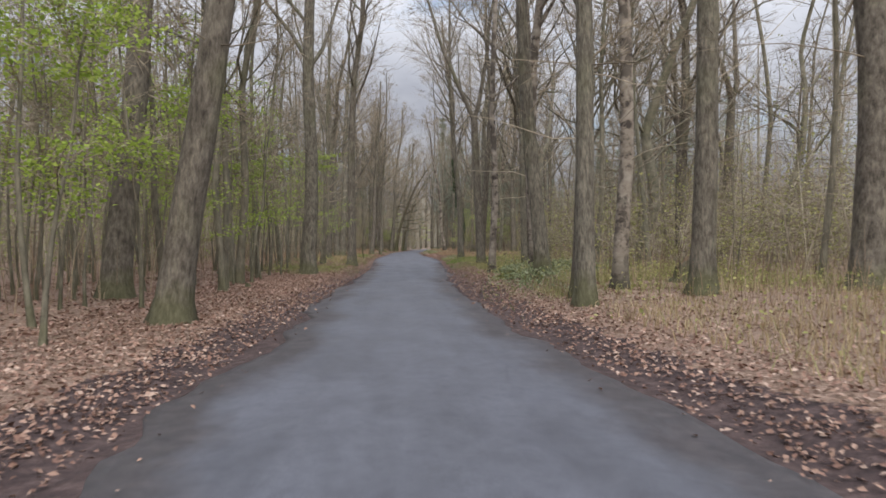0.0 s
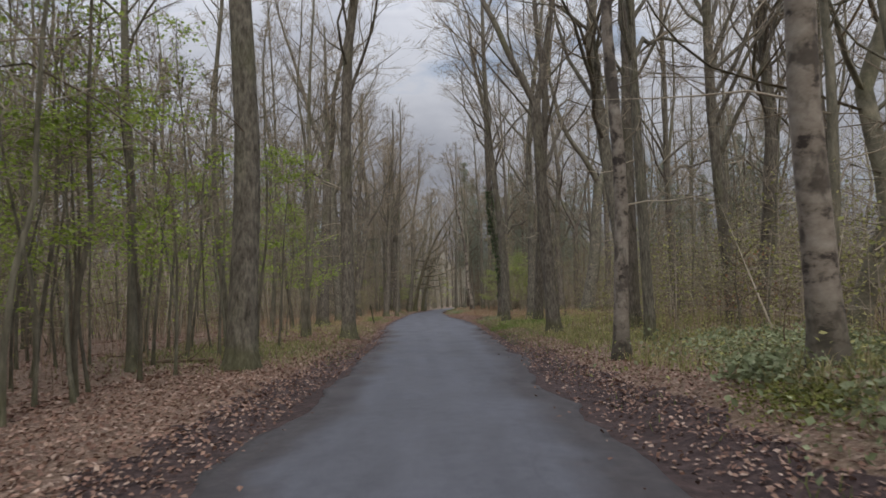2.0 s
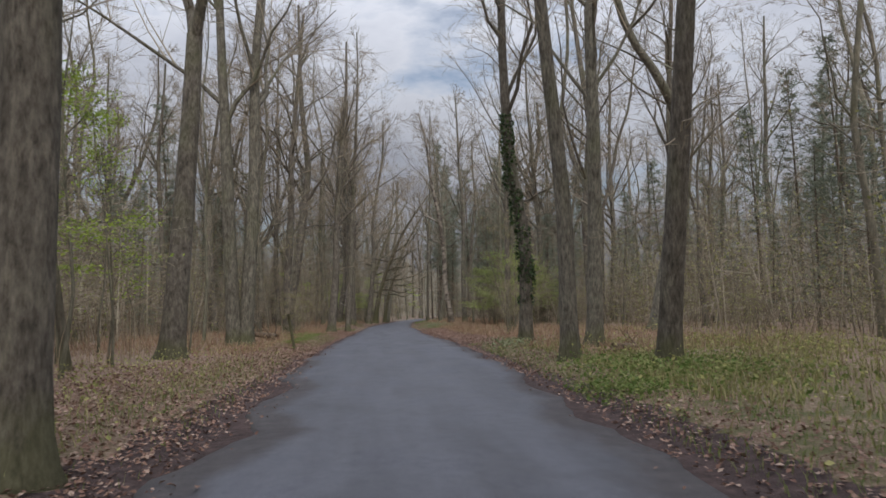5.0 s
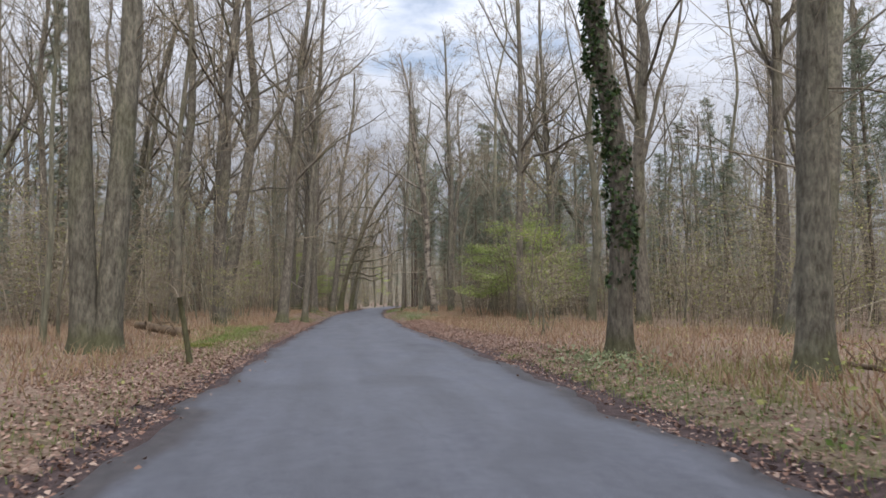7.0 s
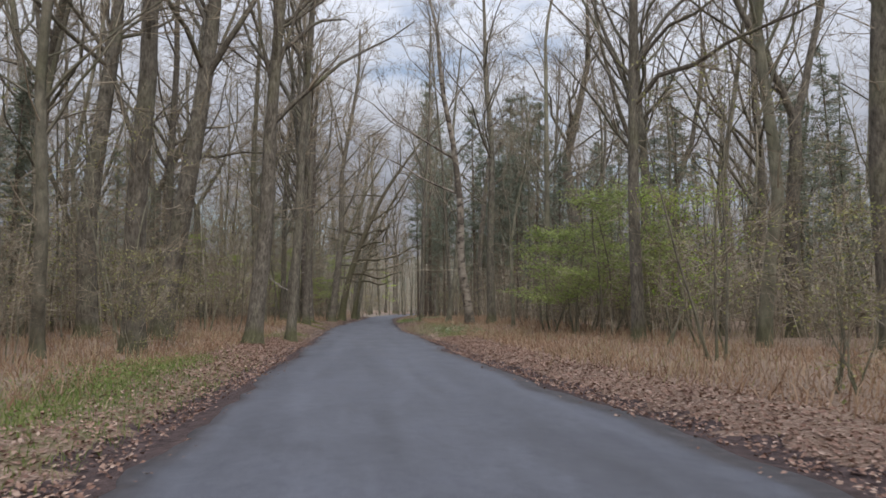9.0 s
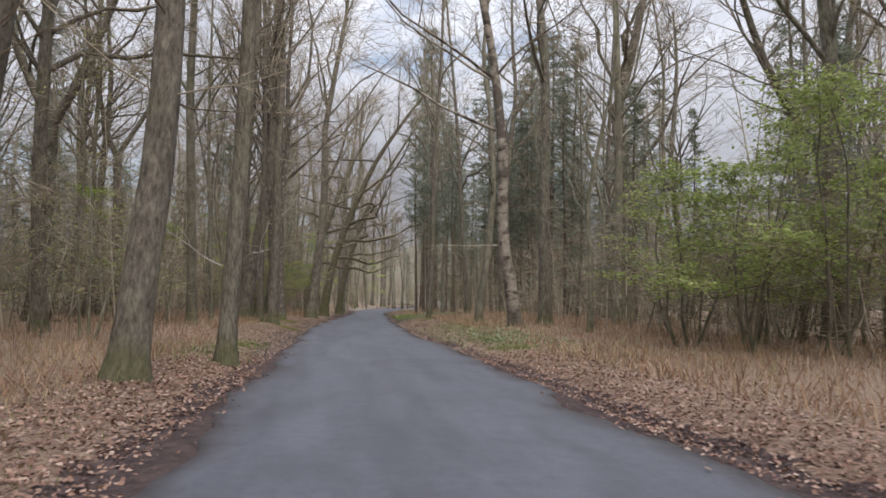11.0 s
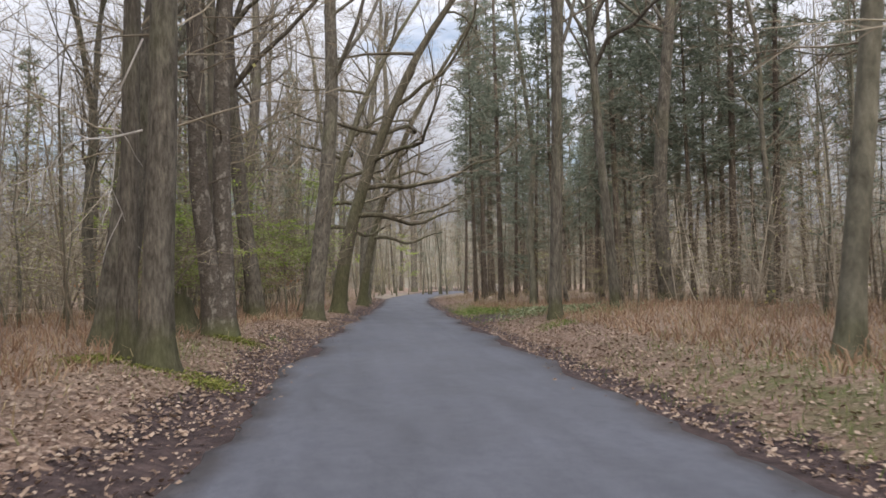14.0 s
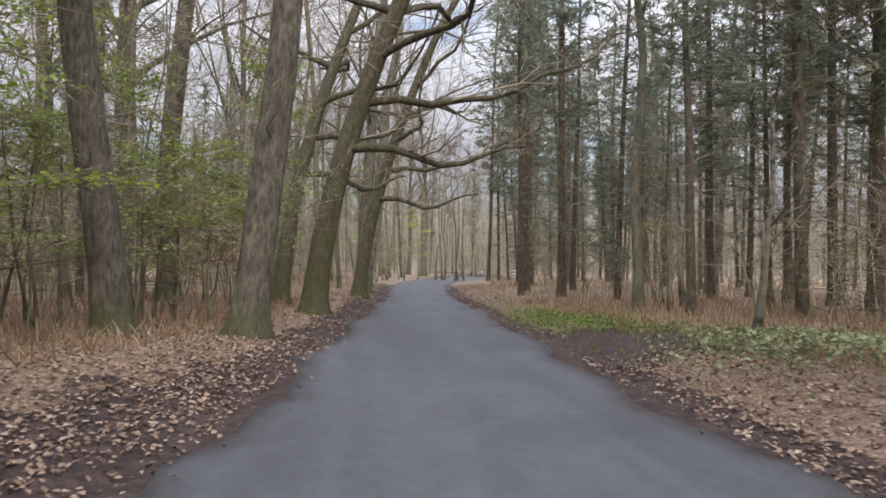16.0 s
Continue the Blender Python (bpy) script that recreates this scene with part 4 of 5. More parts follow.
# the old oak that leans over the lane with long crooked limbs
def leaning_oak():
    rng = np.random.default_rng(33)
    trunk, crown = Heap(), Heap()
    path, r = stem(rng, 17, 0.62, 0.10, (0.09, -0.02), 14, bend=0.36)
    trunk.tube(path, r, 12, lobes=0.2, phase=1.0)
    for z, ln, a, up in ((3.6, 5.0, -0.5, 0.25), (5.0, 7.5, 0.15, 0.32), (6.2, 6.5, -0.9, 0.45), (7.4, 8.0, 0.5, 0.4), (8.8, 7.0, -0.3, 0.55), (10.0, 6.5, 2.6, 0.6), (11.2, 6.0, 0.9, 0.7), (12.5, 5.5, -1.2, 0.9), (7.0, 4.0, 3.0, 0.4)):
        i = int(np.searchsorted(path[:, 2], z))
        way = np.array([math.cos(a), math.sin(a), up])
        pts, rad = limb(rng, path[i], way / np.linalg.norm(way), ln, r[i] * 0.5, 0.12, 0.2, 9)
        trunk.tube(pts, np.maximum(rad, 0.012), 7)
        twigs(rng, crown, pts, r[i] * 0.4, 9, ln * 0.42, 1, 0.2)
    twigs(rng, crown, path[-6:], 0.08, 8, 2.4, 1)
    return make_tree("leaning_oak_tree", trunk, crown, BARK_MOSSY, "mossy old oak leaning over the lane with long crooked limbs")


pattern("lean0", leaning_oak)
plant("lean0", 0.56, 133.2, 1.0, 1.0, 0)
plant("lean0", -0.55, 137.0, 0.8, 0.95, 25)
plant("lean0", 1.9, 145.0, 0.9, 0.95, -20)

# ---- the wood behind the lane-side trees ----
standing = [(o.matrix_basis.translation.x, o.matrix_basis.translation.y) for o in scene.collection.objects if o.parent is None and o.type == "EMPTY"]
wood = np.random.default_rng(12)


def scatter(keys, count, y0, y1, d0, d1, where, gap, scale=(0.8, 1.15), group="", side_of=None):
    """Stands count trees of the patterns at random, clear of the lane and of one another."""
    done = 0
    for _ in range(count * 30):
        if done == count:
            break
        y, d = wood.uniform(y0, y1), d0 + (d1 - d0) * wood.uniform() ** 1.25
        left, right = edges(y)
        x = float(left - d if where < 0 else right + d)
        near = gap * (0.6 + 0.4 * min(d, 20) / 20)
        if any((x - a) ** 2 + (y - b) ** 2 < near * near for a, b in standing):
            continue
        standing.append((x, y))
        s = wood.uniform(*scale)
        plant(keys[wood.integers(len(keys))], x, y, s, s * wood.uniform(0.92, 1.1), wood.uniform(0, 360), "", group, tuple(wood.normal(0, 1.6, 2)))
        done += 1


OAKS = [f"oak{n}" for n in range(7)] + [f"fork{n}" for n in range(3)]
BEECHES = [f"beech{n}" for n in range(4)]
POLES = [f"pole{n}" for n in range(4)]
SPRING = [f"spring{n}" for n in range(4)]
OLIVE = [f"olive{n}" for n in range(3)]
PINES = ["pine0", "pine0", "pine1", "pine1", "pine1", "pine2", "pine3"]
scatter(BEECHES, 26, 8, 60, 4.0, 26, -1, 1.8, (0.7, 1.2), "young beech stand")
scatter(POLES, 90, 6, 62, 3.4, 26, -1, 0.9, (0.7, 1.1), "sapling thicket")
scatter(POLES, 36, 13, 36, 2.8, 10, -1, 0.7, (0.6, 0.9), "sapling thicket")
scatter(SPRING, 22, 8, 44, 5, 16, -1, 1.1, (0.7, 1.1), "leafing hornbeams")
scatter(SPRING, 16, 42, 60, 3.5, 14, -1, 1.4, (0.7, 1.0), "leafing hornbeams")
scatter(OAKS, 18, 12, 110, 8, 34, -1, 3.6, (0.7, 1.1), "oaks deep in the wood")
scatter(OAKS, 10, 12, 75, 10, 32, 1, 3.6, (0.6, 1.0), "oaks deep in the wood")
scatter(BEECHES, 14, 10, 80, 8, 34, 1, 2.2, (0.8, 1.6), "young beech stand")
scatter(OAKS, 15, 75, 130, 10, 34, 1, 4.0, (0.6, 1.0), "oaks deep in the wood")
scatter(BEECHES, 16, 80, 128, 8, 34, 1, 2.4, (0.8, 1.5), "young beech stand")
scatter(OAKS, 14, 70, 165, 8, 30, -1, 3.4, (0.7, 1.1), "oaks deep in the wood")
scatter(BEECHES, 20, 60, 170, 6, 28, -1, 2.0, (0.8, 1.5), "young beech stand")
scatter(POLES + OLIVE, 40, 62, 165, 5.5, 22, -1, 1.4, (0.6, 1.1), "sapling thicket")
scatter(POLES + OLIVE, 32, 16, 48, 5.5, 26, 1, 1.8, (0.5, 1.0), "sapling thicket")
scatter(POLES + OLIVE, 24, 48, 100, 10, 26, 1, 1.8, (0.5, 1.0), "sapling thicket")
scatter(OLIVE + ["bush0", "bare0", "bare1"], 30, 100, 160, 5, 22, 1, 1.6, (0.6, 1.1), "sapling thicket")
scatter(["bush0", "bare0", "bare1"], 16, 40, 140, 7.5, 17, 1, 1.8, (0.5, 0.9), "shrubs under the trees")
scatter(["bush0", "bare0", "bare1", "olive0"], 20, 66, 150, 3.2, 14, -1, 1.8, (0.5, 0.9), "shrubs under the trees")
scatter(OAKS, 4, 112, 134, 6, 14, -1, 2.4, (0.6, 0.9), "oaks deep in the wood")
scatter(BEECHES, 13, 96, 178, 3.2, 16, -1, 1.5, (0.7, 1.3), "young beech stand")
scatter(POLES + OLIVE + OLIVE, 34, 96, 176, 2.4, 15, -1, 1.0, (0.7, 1.25), "sapling thicket")
scatter(BEECHES + POLES, 16, 98, 134, 4, 18, 1, 1.3, (0.7, 1.2), "young beech stand")
scatter(PINES, 20, 78, 128, 16, 36, 1, 2.6, (0.7, 1.0), "pines behind the oaks")
scatter(PINES, 64, 131, 200, 4.5, 24, 1, 1.5, (0.75, 1.05), "pine stand")
scatter(["pine1", "pine0"], 6, 118, 142, 9, 24, 1, 1.8, (0.85, 1.05), "pine stand")
scatter(["pine1", "pine0"], 5, 118, 150, 9, 24, -1, 2.2, (0.7, 0.95), "pines behind the oaks")
scatter(["pine2", "pine3", "pine1"], 16, 84, 150, 12, 36, -1, 2.8, (0.6, 0.9), "pines behind the oaks")
scatter(["pine2", "pine3"], 18, 72, 130, 11, 30, -1, 2.2, (0.34, 0.6), "young spruces under the oaks")
scatter(["pine2", "pine3"], 20, 78, 135, 13, 34, 1, 2.2, (0.34, 0.6), "young spruces under the oaks")
scatter(["pine2", "pine3"], 12, 96, 134, 12, 26, 1, 1.8, (0.3, 0.6), "young spruces under the oaks")
scatter(["pine2", "pine3"], 12, 98, 140, 9, 22, -1, 1.8, (0.3, 0.55), "young spruces under the oaks")
scatter(["pine2", "pine3"], 14, 60, 96, 10, 26, -1, 2.2, (0.36, 0.62), "young spruces under the oaks")
scatter(["pine2", "pine3"], 12, 66, 100, 14, 30, 1, 2.2, (0.36, 0.62), "young spruces under the oaks")
scatter(["pine2", "pine1"], 8, 150, 200, 4, 26, -1, 2.8, (0.7, 0.95), "pines behind the oaks")
for q, (x, y) in enumerate(((-4.2, 7.7), (-5.0, 9.2), (-6.6, 10.8), (-7.6, 7.8), (-4.6, 12.6), (-7.0, 13.7), (-4.4, 15.0), (-6.0, 17.2), (-8.4, 16.4), (-5.6, 20.2), (-4.4, 24.2), (-6.8, 22.8), (-4.6, 27.2), (-5.4, 32.7), (-3.9, 36.7), (-4.6, 49.0))):
    plant(f"spring{q % 4}", x, y, 0.9 + 0.06 * (q % 4), 0.72 + 0.08 * (q % 5), q * 47, "", "leafing hornbeams")
for q, (x, y) in enumerate(((9.6, 93.5), (11.2, 96.5), (12.8, 94.0), (10.6, 99.5), (13.6, 98.5), (12.0, 91.0), (15.0, 95.5), (10.4, 91.8), (9.0, 95.6))):
    plant(f"leafy{q % 2}", x, y, 1.05, 0.8 + 0.12 * (q % 3), q * 53, "", "leafing trees")
plant("bush0", 12.6, 96.5, 1.3, 1.1, 250)
plant("bush0", 10.8, 90.5, 1.1, 0.9, 310)
plant("olive2", 8.4, 80.0, 1.1, 1.0, 90)
plant("bush1", 10.0, 84.0, 1.2, 1.05, 10)
plant("bush0", 7.0, 74.0, 1.0, 1.0, 200)
for q, (x, y) in enumerate(((-3.4, 124.0), (-5.0, 127.0), (-2.6, 130.5), (-4.4, 132.5), (-6.8, 129.0), (-1.6, 139.5), (-4.6, 104.0), (-5.6, 108.5), (-7.2, 112.0), (-4.8, 121.5), (-6.4, 118.0), (-5.4, 98.0))):
    plant(f"olive{q % 3}", x, y, 1.0 + 0.08 * (q % 3), 0.9 + 0.1 * (q % 4), q * 61, "", "sapling thicket")
for q, (x, y) in enumerate(((-3.2, 123.4), (-1.3, 129.6), (-4.4, 127.6), (-2.4, 131.2), (-5.6, 124.8), (-6.4, 112.0), (-7.4, 107.0))):
    plant(f"spring{(q + 1) % 4}", x, y, 0.95, 0.6 + 0.06 * (q % 3), q * 71 + 20, "", "leafing hornbeams")
for q, (x, y) in enumerate(((-13.0, 88.0), (-11.0, 92.5), (-15.5, 84.0), (-17.0, 90.5), (-12.5, 97.0), (14.5, 97.5), (17.0, 101.0), (20.0, 95.0), (23.0, 92.0), (26.0, 88.0), (12.0, 114.0), (13.5, 109.0))):
    plant(f"pine{3 - q % 2}", x, y, 0.72 + 0.06 * (q % 3), 0.54 + 0.05 * (q % 4), q * 59, "", "young spruces under the oaks")
for q, (x, y) in enumerate(((9.6, 131.4), (12.2, 131.0), (16.4, 138.6), (19.2, 135.4))):
    plant(f"pine{q % 2}", x, y, 0.9 + 0.05 * (q % 3), 0.9 + 0.04 * (q % 4), q * 57, "", "pine stand")
for q, (x, y) in enumerate(((8.7, 145.5), (9.6, 142.6), (9.9, 149.5), (11.0, 154.6), (11.8, 148.4), (12.4, 160.2), (13.6, 166.0), (13.2, 177.0), (14.4, 178.6))):
    plant(f"pine{q % 2}", x, y, 0.95 + 0.05 * (q % 3), 1.18 + 0.05 * (q % 4), q * 43, "", "pine stand")
for q, (x, y) in enumerate(((3.6, 170.0), (4.6, 176.5), (6.4, 183.0), (8.6, 191.0), (11.4, 197.0), (14.6, 202.0), (18.0, 206.0), (2.0, 166.0))):
    plant(("olive1", "bush0", "olive2", "spring0")[q % 4], x, y, 1.3, 1.0 + 0.1 * (q % 3), q * 67, "", "sapling thicket")
for q, (x, y) in enumerate(((-3.2, 126.6), (-0.9, 130.6), (-4.8, 123.6), (-2.6, 128.8))):
    plant(f"leafy{q % 2}", x, y, 0.85, 0.85 + 0.1 * (q % 2), q * 83, "small tree in olive-green new leaf", "leafing trees")
plant("rust0", -2.0, 135.5, 1.4, 1.2, 0)
plant("rust0", -6.5, 125.0, 0.9, 0.9, 70)
plant("rust0", 9.8, 36.7, 0.8, 0.8, 20)
for q in range(6):
    plant("pole0" if q % 2 else "pole2", 9.8 + 0.55 * q + 0.2 * (q % 2), 186 + 0.8 * (q % 3), 1.6, 1.5, q * 70, "", "clump of stems at the bend")
# the wood that closes the view where the lane bends away
scatter(PINES + OAKS, 12, 190, 215, 1.5, 24, -1, 3.0, (0.8, 1.05), "trees behind the bend")
scatter(BEECHES + ["pine2"], 14, 150, 200, 1.6, 10, -1, 2.0, (1.0, 1.5), "trees behind the bend")
bend_rng = np.random.default_rng(17)
for q in range(26):
    x, y = bend_rng.uniform(-16, 40), bend_rng.uniform(214, 244)
    if not -1.5 < x - float(np.mean(edges(y))) < 1.5 + 3.5:
        plant(("pine2", "pine3", "pine1")[q % 3], x, y, bend_rng.uniform(0.8, 1.1), bend_rng.uniform(0.6, 0.95), bend_rng.uniform(0, 360), "", "trees behind the bend")
# behind the start of the drive
scatter(OAKS, 8, -45, 3, 4, 20, -1, 4, (0.8, 1.1), "oaks deep in the wood")
scatter(OAKS, 8, -45, 6, 4, 20, 1, 4, (0.8, 1.1), "oaks deep in the wood")


# ---- far woods: stems past counting ----
def far_woods(seed, count, spots, name, mat):
    rng = np.random.default_rng(seed)
    heap = Heap()
    for _ in range(count):
        x, y = spots(rng)
        z, h, d = float(ground_z(x, y)) - 0.1, rng.uniform(12, 22), rng.uniform(0.12, 0.42)
        lean = rng.normal(0, 0.06, 2)
        zz = np.linspace(0, h, 6)
        path = np.stack([x + lean[0] * zz + rng.normal(0, 0.12, 6), y + lean[1] * zz + rng.normal(0, 0.12, 6), z + zz], 1)
        heap.tube(path, d / 2 * np.linspace(1.1, 0.2, 6), 4)
        for _ in range(9):
            u = rng.uniform(0.3, 1)
            p = np.array([np.interp(u * h, zz, path[:, k]) for k in range(3)])
            a = rng.uniform(0, 2 * math.pi)
            ln = rng.uniform(1.5, 4.5)
            tip = p + np.array([math.cos(a) * 0.6, math.sin(a) * 0.6, 0.8]) * ln
            heap.spikes(p, tip, 0.055)
            q = p + (tip - p) * rng.uniform(0.2, 1.0, (8, 1))
            heap.slivers(q, q + rng.normal(0, 0.75, (8, 3)) + [0, 0, 0.7], 0.014)
    return tagged(new(name, heap.mesh(name, mat)), "distant bare forest trees standing close together", "woods", kind="stuff")


def flank(rng):
    s = rng.choice((-1, 1))
    y = rng.uniform(-60, 240)
    left, right = edges(y)
    d = rng.uniform(24, 95)
    return float(left - d if s < 0 else right + d), y


def ahead(rng):
    return rng.uniform(-70, 110), rng.uniform(208, 300)


# the pale stems carry the haze of distance in their colour
far_woods(21, 900, flank, "far_woods", HAZED_FAR_WOOD)
far_woods(22, 380, ahead, "far_woods_ahead", HAZED_FAR_WOOD)


def thicket(seed, count, low, high, spots, name, mat, width, label, lean=0.3):
    """Thin upright brush."""
    rng = np.random.default_rng(seed)
    x, y = spots(rng, count)
    ok = ((x - 6.0) / 1.5) ** 2 + ((y - 126.2) / 1.9) ** 2 > 1
    x, y = x[ok], y[ok]
    z = ground_z(x, y) - 0.03
    heap = Heap()
    heap.blades(np.stack([x, y, z], 1), rng.uniform(low, high, len(x)), width, rng, lean)
    return tagged(new(name, heap.mesh(name, mat, False)), label, "undergrowth", kind="stuff")


def verge(rng, count, y0, y1, d0, d1, where, power=1.3):
    y = rng.uniform(y0, y1, count)
    d = d0 + (d1 - d0) * rng.uniform(0, 1, count) ** power
    left, right = edges(y)
    return (left - d if where < 0 else right + d), y


thicket(31, 15000, 0.2, 0.75, lambda r, n: verge(r, n, 40, 195, 3.0, 34, 1), "undergrowth", BRUSH, 0.014, "brown dry bramble and bracken stalks under the trees")
thicket(32, 12000, 0.2, 0.8, lambda r, n: verge(r, n, 60, 195, 3.5, 32, -1), "undergrowth", BRUSH, 0.016, "brown dry bramble and bracken stalks under the trees")
thicket(33, 5000, 0.3, 1.2, lambda r, n: verge(r, n, 5, 45, 4.0, 32, 1), "undergrowth", BRUSH, 0.014, "brown dry bramble and bracken stalks under the trees")
thicket(34, 2600, 0.4, 2.2, lambda r, n: verge(r, n, 5, 62, 4.0, 30, -1), "undergrowth", BRUSH, 0.014, "thin dry stalks among beech saplings")


def deep_shrubs(seed, count, low, high, spots, leaf_share, leaf_mat):
    """Bare many-twigged stems deep in the wood, some of them in leaf."""
    rng = np.random.default_rng(seed)
    x, y = spots(rng, count)
    foot = np.stack([x, y, ground_z(x, y) - 0.05], 1)
    h = rng.uniform(low, high, count)[:, None]
    tip = foot + np.concatenate([rng.normal(0, 0.20, (count, 2)), np.ones((count, 1))], 1) * h
    heap = Heap()
    heap.spikes(foot, tip, rng.uniform(0.012, 0.04, count))
    ends = []
    for _ in range(17):
        u = rng.uniform(0.08, 0.97, (count, 1))
        p = foot + (tip - foot) * u
        ln = (0.25 + 0.30 * (1 - u)) * h * rng.uniform(0.4, 1.0, (count, 1))
        way = rng.normal(0, 1, (count, 3)) * [1, 1, 0.35] + [0, 0, 0.3]
        way /= np.linalg.norm(way, axis=1)[:, None]
        heap.slivers(p, p + way * ln, 0.011)
        q = p + way * ln * rng.uniform(0.3, 0.9, (count, 1))
        heap.slivers(q, q + (way + rng.normal(0, 0.6, way.shape)) * ln * 0.5, 0.008)
        ends.append(p + way * ln * rng.uniform(0.3, 1.0, (count, 1)))
    tagged(new("deep_thicket", heap.mesh("deep_thicket", TWIG)), "dense bare saplings and twigs deep in the wood", "undergrowth", kind="stuff")
    ends = np.concatenate(ends)
    pick = ends[rng.uniform(0, 1, len(ends)) < leaf_share]
    if len(pick):
        leaf = Heap()
        for _ in range(3):
            leaf.leaves(pick + rng.normal(0, 0.17, pick.shape), 0.095, rng, 0.55, 0.1)
        tagged(new("budding_leaves", leaf.mesh("budding_leaves", leaf_mat, False)), "hazy new leaves on saplings deep in the wood", "leaves", kind="stuff")


deep_shrubs(35, 2000, 2.5, 9.0, lambda r, n: verge(r, n, 10, 66, 8, 55, -1, 1.1), 0.6, SPRING_LEAF)
deep_shrubs(36, 1500, 2.0, 7.5, lambda r, n: verge(r, n, 14, 95, 10.5, 36, 1, 1.05), 0.8, OLIVE_LEAF)
deep_shrubs(40, 420, 3.0, 11.0, lambda r, n: verge(r, n, 100, 185, 4, 18, -1, 1.0), 0.22, OLIVE_LEAF)
deep_shrubs(45, 240, 1.2, 4.0, lambda r, n: verge(r, n, 18, 48, 5, 18, 1, 1.0), 1.0, OLIVE_LEAF)
deep_shrubs(37, 1000, 2.0, 7.5, lambda r, n: verge(r, n, 62, 104, 8, 30, -1, 1.15), 0.45, OLIVE_LEAF)
deep_shrubs(46, 520, 2.0, 7.0, lambda r, n: verge(r, n, 104, 180, 6.5, 28, -1, 1.0), 0.7, OLIVE_LEAF)
deep_shrubs(38, 700, 1.6, 5.5, lambda r, n: verge(r, n, 88, 132, 6, 28, 1, 1.15), 0.10, OLIVE_LEAF)
deep_shrubs(39, 1100, 4.0, 13.0, lambda r, n: (r.uniform(-40, 60, n), r.uniform(205, 265, n)), 0.15, OLIVE_LEAF)


# ---- leaf litter, grass and herbs ----
def litter(seed, count, spots, size, keep, mat=None):
    rng = np.random.default_rng(seed)
    x, y = spots(rng, count)
    ok = rng.uniform(0, 1, len(x)) < keep(x, y)
    x, y = x[ok], y[ok]
    heap = Heap()
    left, right = edges(y)
    floor = np.where(np.maximum(left - x, x - right) < 0.12, np.maximum(ground_z(x, y), road_z(x, y)), ground_z(x, y))
    heap.leaves(np.stack([x, y, floor + rng.uniform(0.008, 0.035, len(x))], 1), size, rng, 0.76, 0.16)
    return tagged(new("leaf_litter", heap.mesh("leaf_litter", mat or LITTER, False)), "curled dead brown oak and beech leaves on the verge", "leaves", kind="stuff")


def thick(x, y):
    left, right = edges(y)
    d = np.maximum(left - x, x - right)
    return (0.012 * soft_step(-0.7, -0.1, d) + 0.27 * soft_step(-0.08, 0.25, d) + 0.72 * soft_step(0.2, 0.85, d + 0.35 * waves(x * 2.7, y * 2.7) + 0.28 * soft_step(40, 60, y) * (1 - soft_step(94, 104, y)) + 0.25 * soft_step(94, 104, y) * (x > right))) * (1 - np.clip(1.8 * spot(x, y, 6.0, 126.2, 1.4, 1.8), 0, 1)) * (1 - 0.6 * greenness(x, y)) * (1 - 0.75 * dryness(x, y) * soft_step(0.7, 2.2, d))


litter(41, 78000, lambda r, n: verge(r, n, -2, 60, -0.4, 3.4, -1, 1.15), 0.056, thick)
litter(42, 64000, lambda r, n: verge(r, n, -2, 60, -0.4, 3.2, 1, 1.15), 0.056, thick)
litter(46, 24000, lambda r, n: verge(r, n, 2, 56, 3.0, 10, -1, 1.3), 0.075, lambda x, y: 1 - 0.6 * greenness(x, y))
litter(47, 11000, lambda r, n: verge(r, n, 2, 40, 3.0, 9, 1, 1.3), 0.075, lambda x, y: 1 - 0.6 * greenness(x, y))
litter(48, 8000, lambda r, n: verge(r, n, 128, 165, -0.2, 3.5, -1, 1.1), 0.07, thick, LITTER_TAN)
litter(49, 6000, lambda r, n: verge(r, n, 128, 165, -0.2, 3.5, 1, 1.1), 0.07, thick, LITTER_TAN)
litter(43, 50000, lambda r, n: verge(r, n, 60, 96, -0.4, 3.0, -1, 1.1), 0.055, thick)
litter(44, 46000, lambda r, n: verge(r, n, 60, 96, -0.4, 3.0, 1, 1.1), 0.055, thick)
litter(45, 40000, lambda r, n: verge(r, n, 96, 128, -0.4, 3.2, -1, 1.1), 0.055, thick, LITTER_TAN)
litter(40, 34000, lambda r, n: verge(r, n, 96, 128, -0.4, 3.0, 1, 1.1), 0.055, thick, LITTER_TAN)


def grass(seed, count, spots, height, width, mat, name, label, keep):
    rng = np.random.default_rng(seed)
    x, y = spots(rng, count)
    ok = rng.uniform(0, 1, len(x)) < keep(x, y)
    x, y = x[ok], y[ok]
    heap = Heap()
    heap.blades(np.stack([x, y, ground_z(x, y) - 0.01], 1), np.full(len(x), height), width, rng, 0.8)
    return tagged(new(name, heap.mesh(name, mat, False)), label, "grass", kind="stuff")


grass(50, 5500, lambda r, n: verge(r, n, 3, 17, 1.5, 8, 1, 1.0), 0.22, 0.014, DRY_GRASS, "dry_grass", "tufts of straw-coloured dry grass", lambda x, y: 0.15 + 0.85 * soft_step(0.2, 0.7, waves(x * 1.9, y * 1.9) + 0.5))
tuft = lambda x, y: soft_step(0.2, 0.7, waves(x * 1.9, y * 1.9) + 0.5)
grass(51, 48000, lambda r, n: verge(r, n, 4, 170, 0.7, 16, 1, 1.4), 0.30, 0.013, DRY_GRASS, "dry_grass", "tufts of straw-coloured dry grass", lambda x, y: dryness(x, y) * tuft(x, y))
